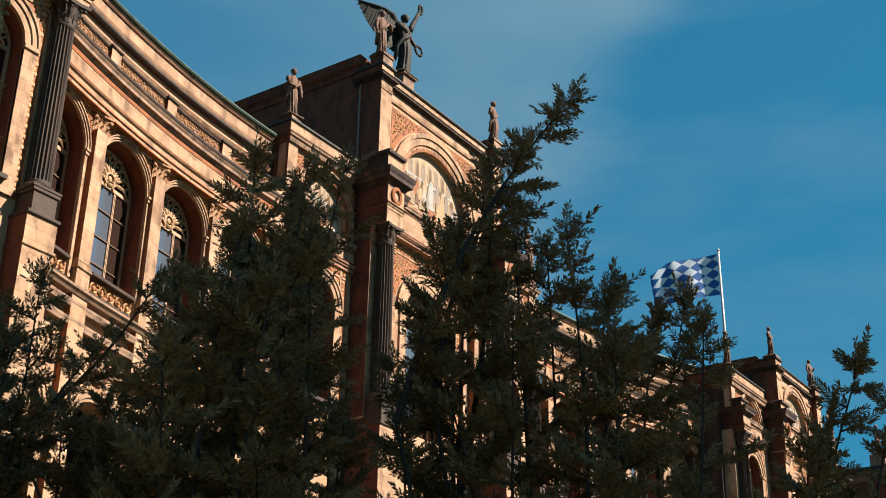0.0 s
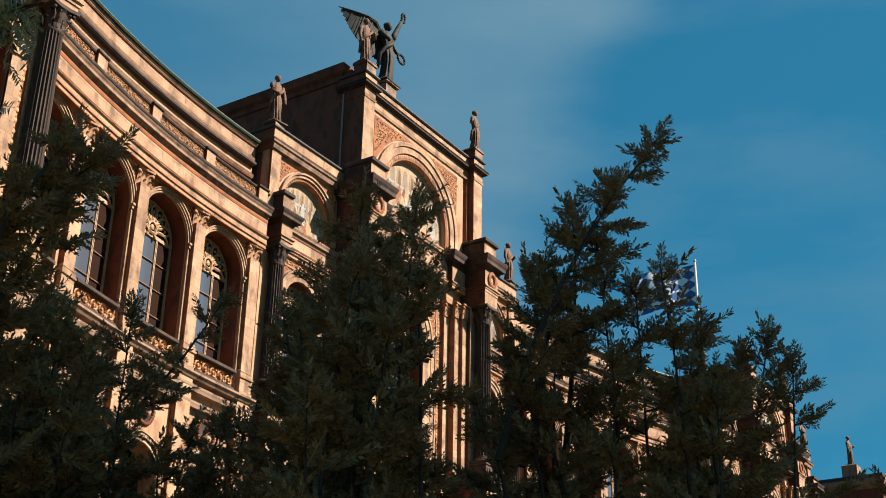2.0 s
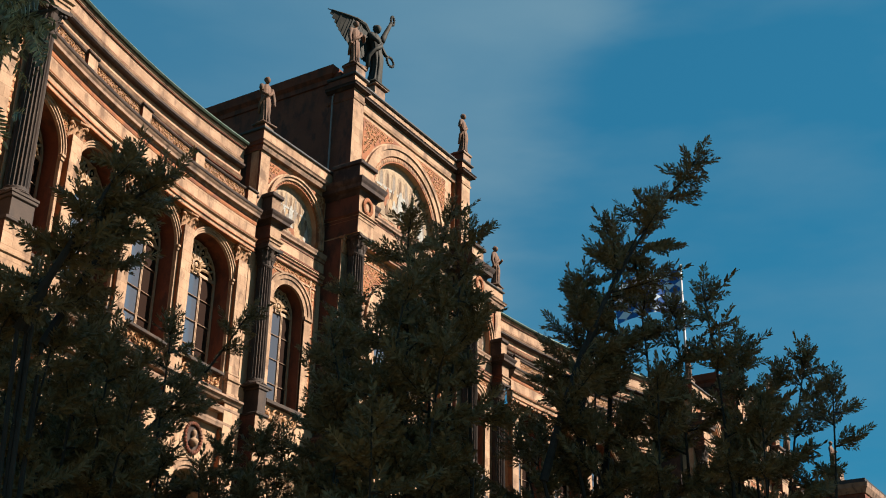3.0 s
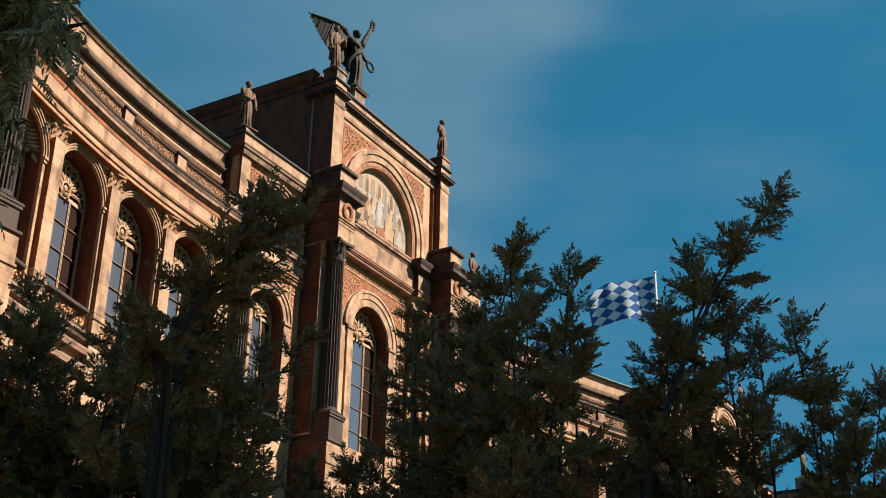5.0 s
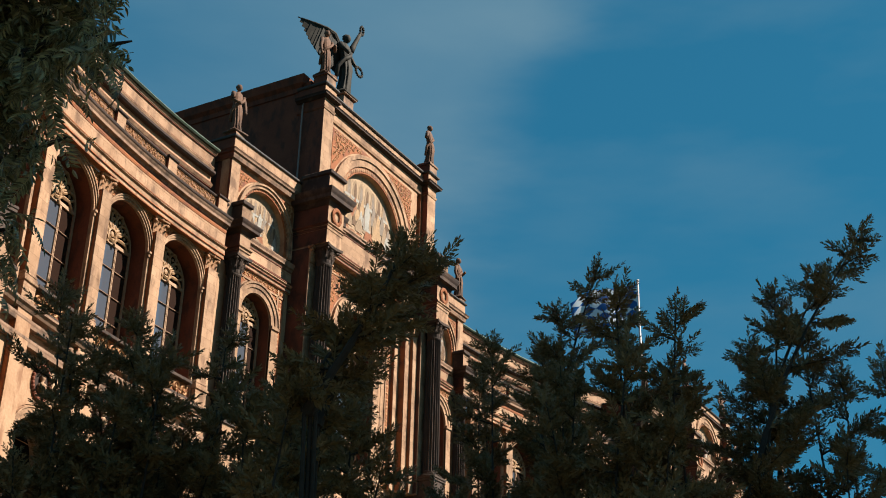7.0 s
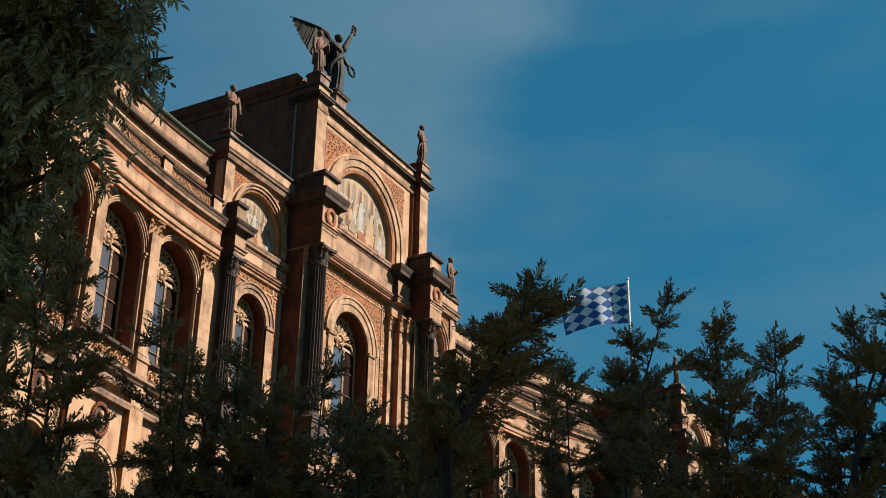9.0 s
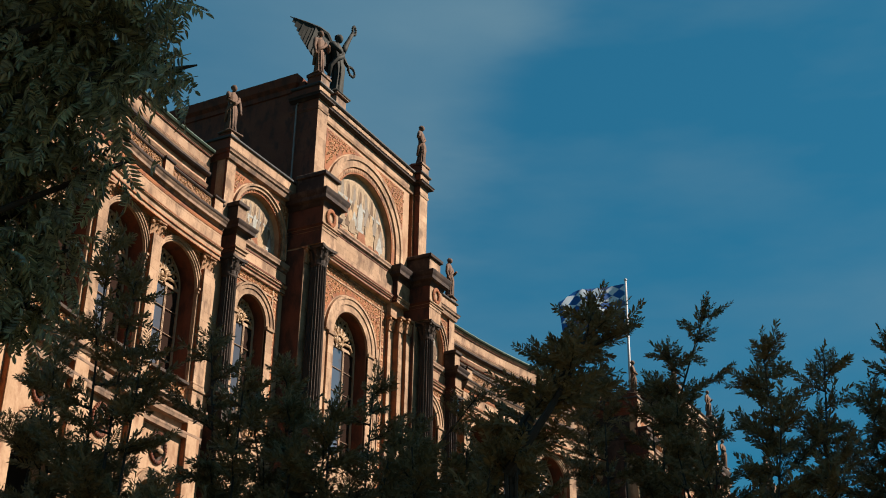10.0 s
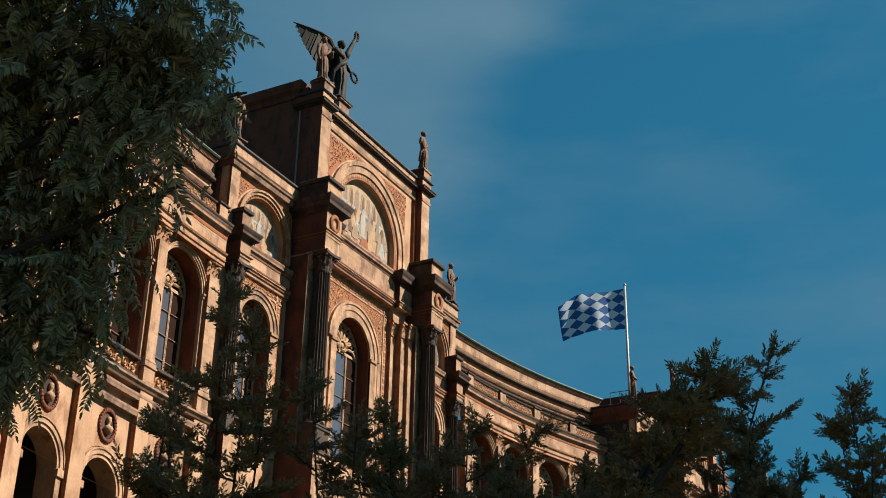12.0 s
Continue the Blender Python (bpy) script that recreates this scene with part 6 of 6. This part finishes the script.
def leaflet(p, d, up, length, wide):
    """A pointed leaflet folded along its rib, as two halves that meet in a shallow keel."""
    p, d, up = (np.array(q, float) for q in (p, d, up))
    side = np.cross(d, up)
    side /= np.linalg.norm(side)
    lift = np.cross(side, d)
    tip = p + d * length - up * length * 0.16
    out = []
    for s in (-1, 1):
        near = p + d * length * 0.28 + (side * s + lift * 0.35) * wide * 0.46
        far = p + d * length * 0.66 + (side * s + lift * 0.35) * wide * 0.38 - up * length * 0.05
        out += [p, near, far, tip]
    return out


def ash_template(seed, pairs=8):
    """A feathered leaf one unit long: a rib that arches over and down, with paired hanging leaflets."""
    rnd = random.Random(seed)
    rib = lambda k: np.array((0.0, 0.10 * k - 0.42 * k * k, k * (1 - 0.14 * k)))
    v = []
    for i in range(4):
        a, b, w = rib(i / 4), rib((i + 1) / 4), 0.009 - 0.0015 * i
        v += [a - (w, 0, 0), a + (w, 0, 0), b + (w, 0, 0), b - (w, 0, 0)]
    for i in range(pairs):
        k = 0.16 + 0.78 * i / pairs
        along = rib(k + 0.02) - rib(k)
        along /= np.linalg.norm(along)
        for s in (-1, 1):
            d = np.array((s * rnd.uniform(0.75, 0.95), rnd.uniform(-0.55, -0.1), 0)) + along * rnd.uniform(0.35, 0.7)
            v += leaflet(rib(k), d / np.linalg.norm(d), (0, 0.9, 0.35), rnd.uniform(0.22, 0.29) * (1 - 0.25 * k * k), 0.08)
    v += leaflet(rib(0.97), (0, -0.55, 0.8), (0, 0.8, 0.5), 0.26, 0.09)
    v = np.array(v)
    return v, np.arange(len(v)).reshape(-1, 4)


ASH = [ash_template(40 + s) for s in range(3)]


def leafy_tree(name, label, cat, base, trunk, lobes, count, size, template, mat, seed, droop, thin=0):
    """Trunk, limbs to each lobe (place, radius), and leaves through the lobes, hanging towards their rims."""
    rnd = random.Random(seed)
    tree = tagged(new(name), label, cat)
    tree.location = base
    back = Matrix.Translation(-Vector(base))
    g = Geo()
    b, top = Vector(base), Vector(trunk)
    g.tube([b + Vector((0, 0, -0.2)), b.lerp(top, 0.3) + Vector((0.1, 0.05, 0)), b.lerp(top, 0.65), top], [0.36, 0.30, 0.24, 0.17], 12)
    spots = []
    weight = sum(r ** 2 for _, r in lobes)
    for c, r in lobes:
        c = Vector(c)
        st = b.lerp(top, rnd.uniform(0.6, 1.0))
        mid = st.lerp(c, 0.5) + Vector((0, 0, 0.25 * r))
        g.tube([st, mid, c, c + (c - mid).normalized() * r * 0.6], [0.06, 0.045, 0.028, 0.010], 7)
        twigs = []
        for _ in range(int(9 * r)):
            d = Vector((rnd.gauss(0, 1), rnd.gauss(0, 1), rnd.gauss(0, 0.9))).normalized()
            end = c + d * r * rnd.uniform(0.75, 1.05) + Vector((0, 0, -droop * r * 0.25))
            stt = c + (c - mid).normalized() * r * rnd.uniform(-0.5, 0.4)
            g.tube([stt, stt.lerp(end, 0.55) + Vector((0, 0, 0.12 * r)), end], [0.02, 0.012, 0.004], 5)
            twigs.append((stt, stt.lerp(end, 0.55) + Vector((0, 0, 0.12 * r)), end))
        for _ in range(int(count * r * r / weight)):
            s0, s1, s2 = twigs[rnd.randrange(len(twigs))]
            t = rnd.uniform(0.15, 1.0)
            p = s0.lerp(s1, t).lerp(s1.lerp(s2, t), t)
            p += Vector((rnd.gauss(0, 0.26), rnd.gauss(0, 0.26), rnd.gauss(0, 0.22))) * max(r, 0.6)
            d = (s2 - s1).normalized() * 0.7 + Vector((rnd.gauss(0, 0.6), rnd.gauss(0, 0.6), -droop + rnd.gauss(0, 0.3)))
            spots.append((tuple(p), tuple(d), size * rnd.uniform(0.7, 1.2), rnd.uniform(-1.1, 1.1)))
    if thin:
        spots = [q for i, q in enumerate(spots) if i % thin]
    part("trunk", g, M_BARK, tree, "grey-brown trunk with limbs", m=back, fix=False)
    for k in range(3):
        part("crown", spray("crown", template[k], spots[k::3], mat), None, tree, "drooping feathered leaves", m=back)
    return tree


leafy_tree("ash_tree", "tall ash tree with drooping feathered leaves in shade", "tree", (-53.02, -23.39, rise(-53.02, -23.39)), (-52.35, -24.06, 8.12),
           [((-50.63, -27.66, 9.61), 0.83), ((-50.99, -26.35, 9.71), 1.11), ((-50.35, -27.72, 8.95), 0.61), ((-50.26, -26.9, 9.14), 0.80), ((-50.13, -26.83, 8.39), 0.58),
            ((-50.35, -26.05, 8.53), 0.89), ((-49.96, -26.44, 7.78), 0.53), ((-50.08, -25.72, 7.67), 0.80), ((-49.91, -26.28, 7.01), 0.42), ((-49.96, -25.72, 6.84), 0.56),
            ((-50.13, -25.61, 6.23), 0.40), ((-51.13, -24.5, 9.34), 1.44), ((-50.69, -23.95, 7.56), 1.11), ((-51.46, -26.72, 10.78), 1.33), ((-52.35, -25.28, 10.67), 1.55),
            ((-53.02, -23.17, 10.23), 1.78), ((-49.86, -27.39, 8.12), 0.33), ((-50.0, -28.2, 8.98), 0.36), ((-49.6, -26.5, 7.45), 0.36), ((-49.6, -26.3, 6.85), 0.34)],
           6400, 0.47, ASH, M_ASH, 5, 0.42, 4)


def clump_template(seed):
    rnd = random.Random(seed)
    v = []
    for _ in range(9):
        d = np.array([rnd.gauss(0, 1) for _ in range(3)])
        d /= np.linalg.norm(d)
        s = np.cross(d, [rnd.gauss(0, 1) for _ in range(3)])
        s /= np.linalg.norm(s)
        v += blade(np.array([rnd.uniform(-0.5, 0.5) for _ in range(3)]), d, s, (0, 0, 0), 0.8, 0.5)
    v = np.array(v)
    return v, np.arange(len(v)).reshape(-1, 4)


CLUMP = [clump_template(70 + s) for s in range(3)]
# an unseen tree, added where its crown keeps the sun off the shrubs
rnd = random.Random(200)
lobes = [((-46.0 + rnd.gauss(0, 2.2), -48.0 + rnd.gauss(0, 2.0), 16.4 + rnd.gauss(0, 1.6)), rnd.uniform(1.7, 2.4)) for _ in range(15)]
lobes += [((-45.2 + rnd.gauss(0, 1.7), -39.6 + rnd.gauss(0, 1.7), 22.0 + rnd.gauss(0, 1.5)), rnd.uniform(1.6, 2.2)) for _ in range(13)]
leafy_tree("shade_tree", "unseen leafy tree added to shade the shrubs", "tree", (-43.0, -45.0, 0), (-43.8, -44.2, 14.5), lobes, 12500, 0.7, CLUMP, M_CROWN, 210, 0.2)
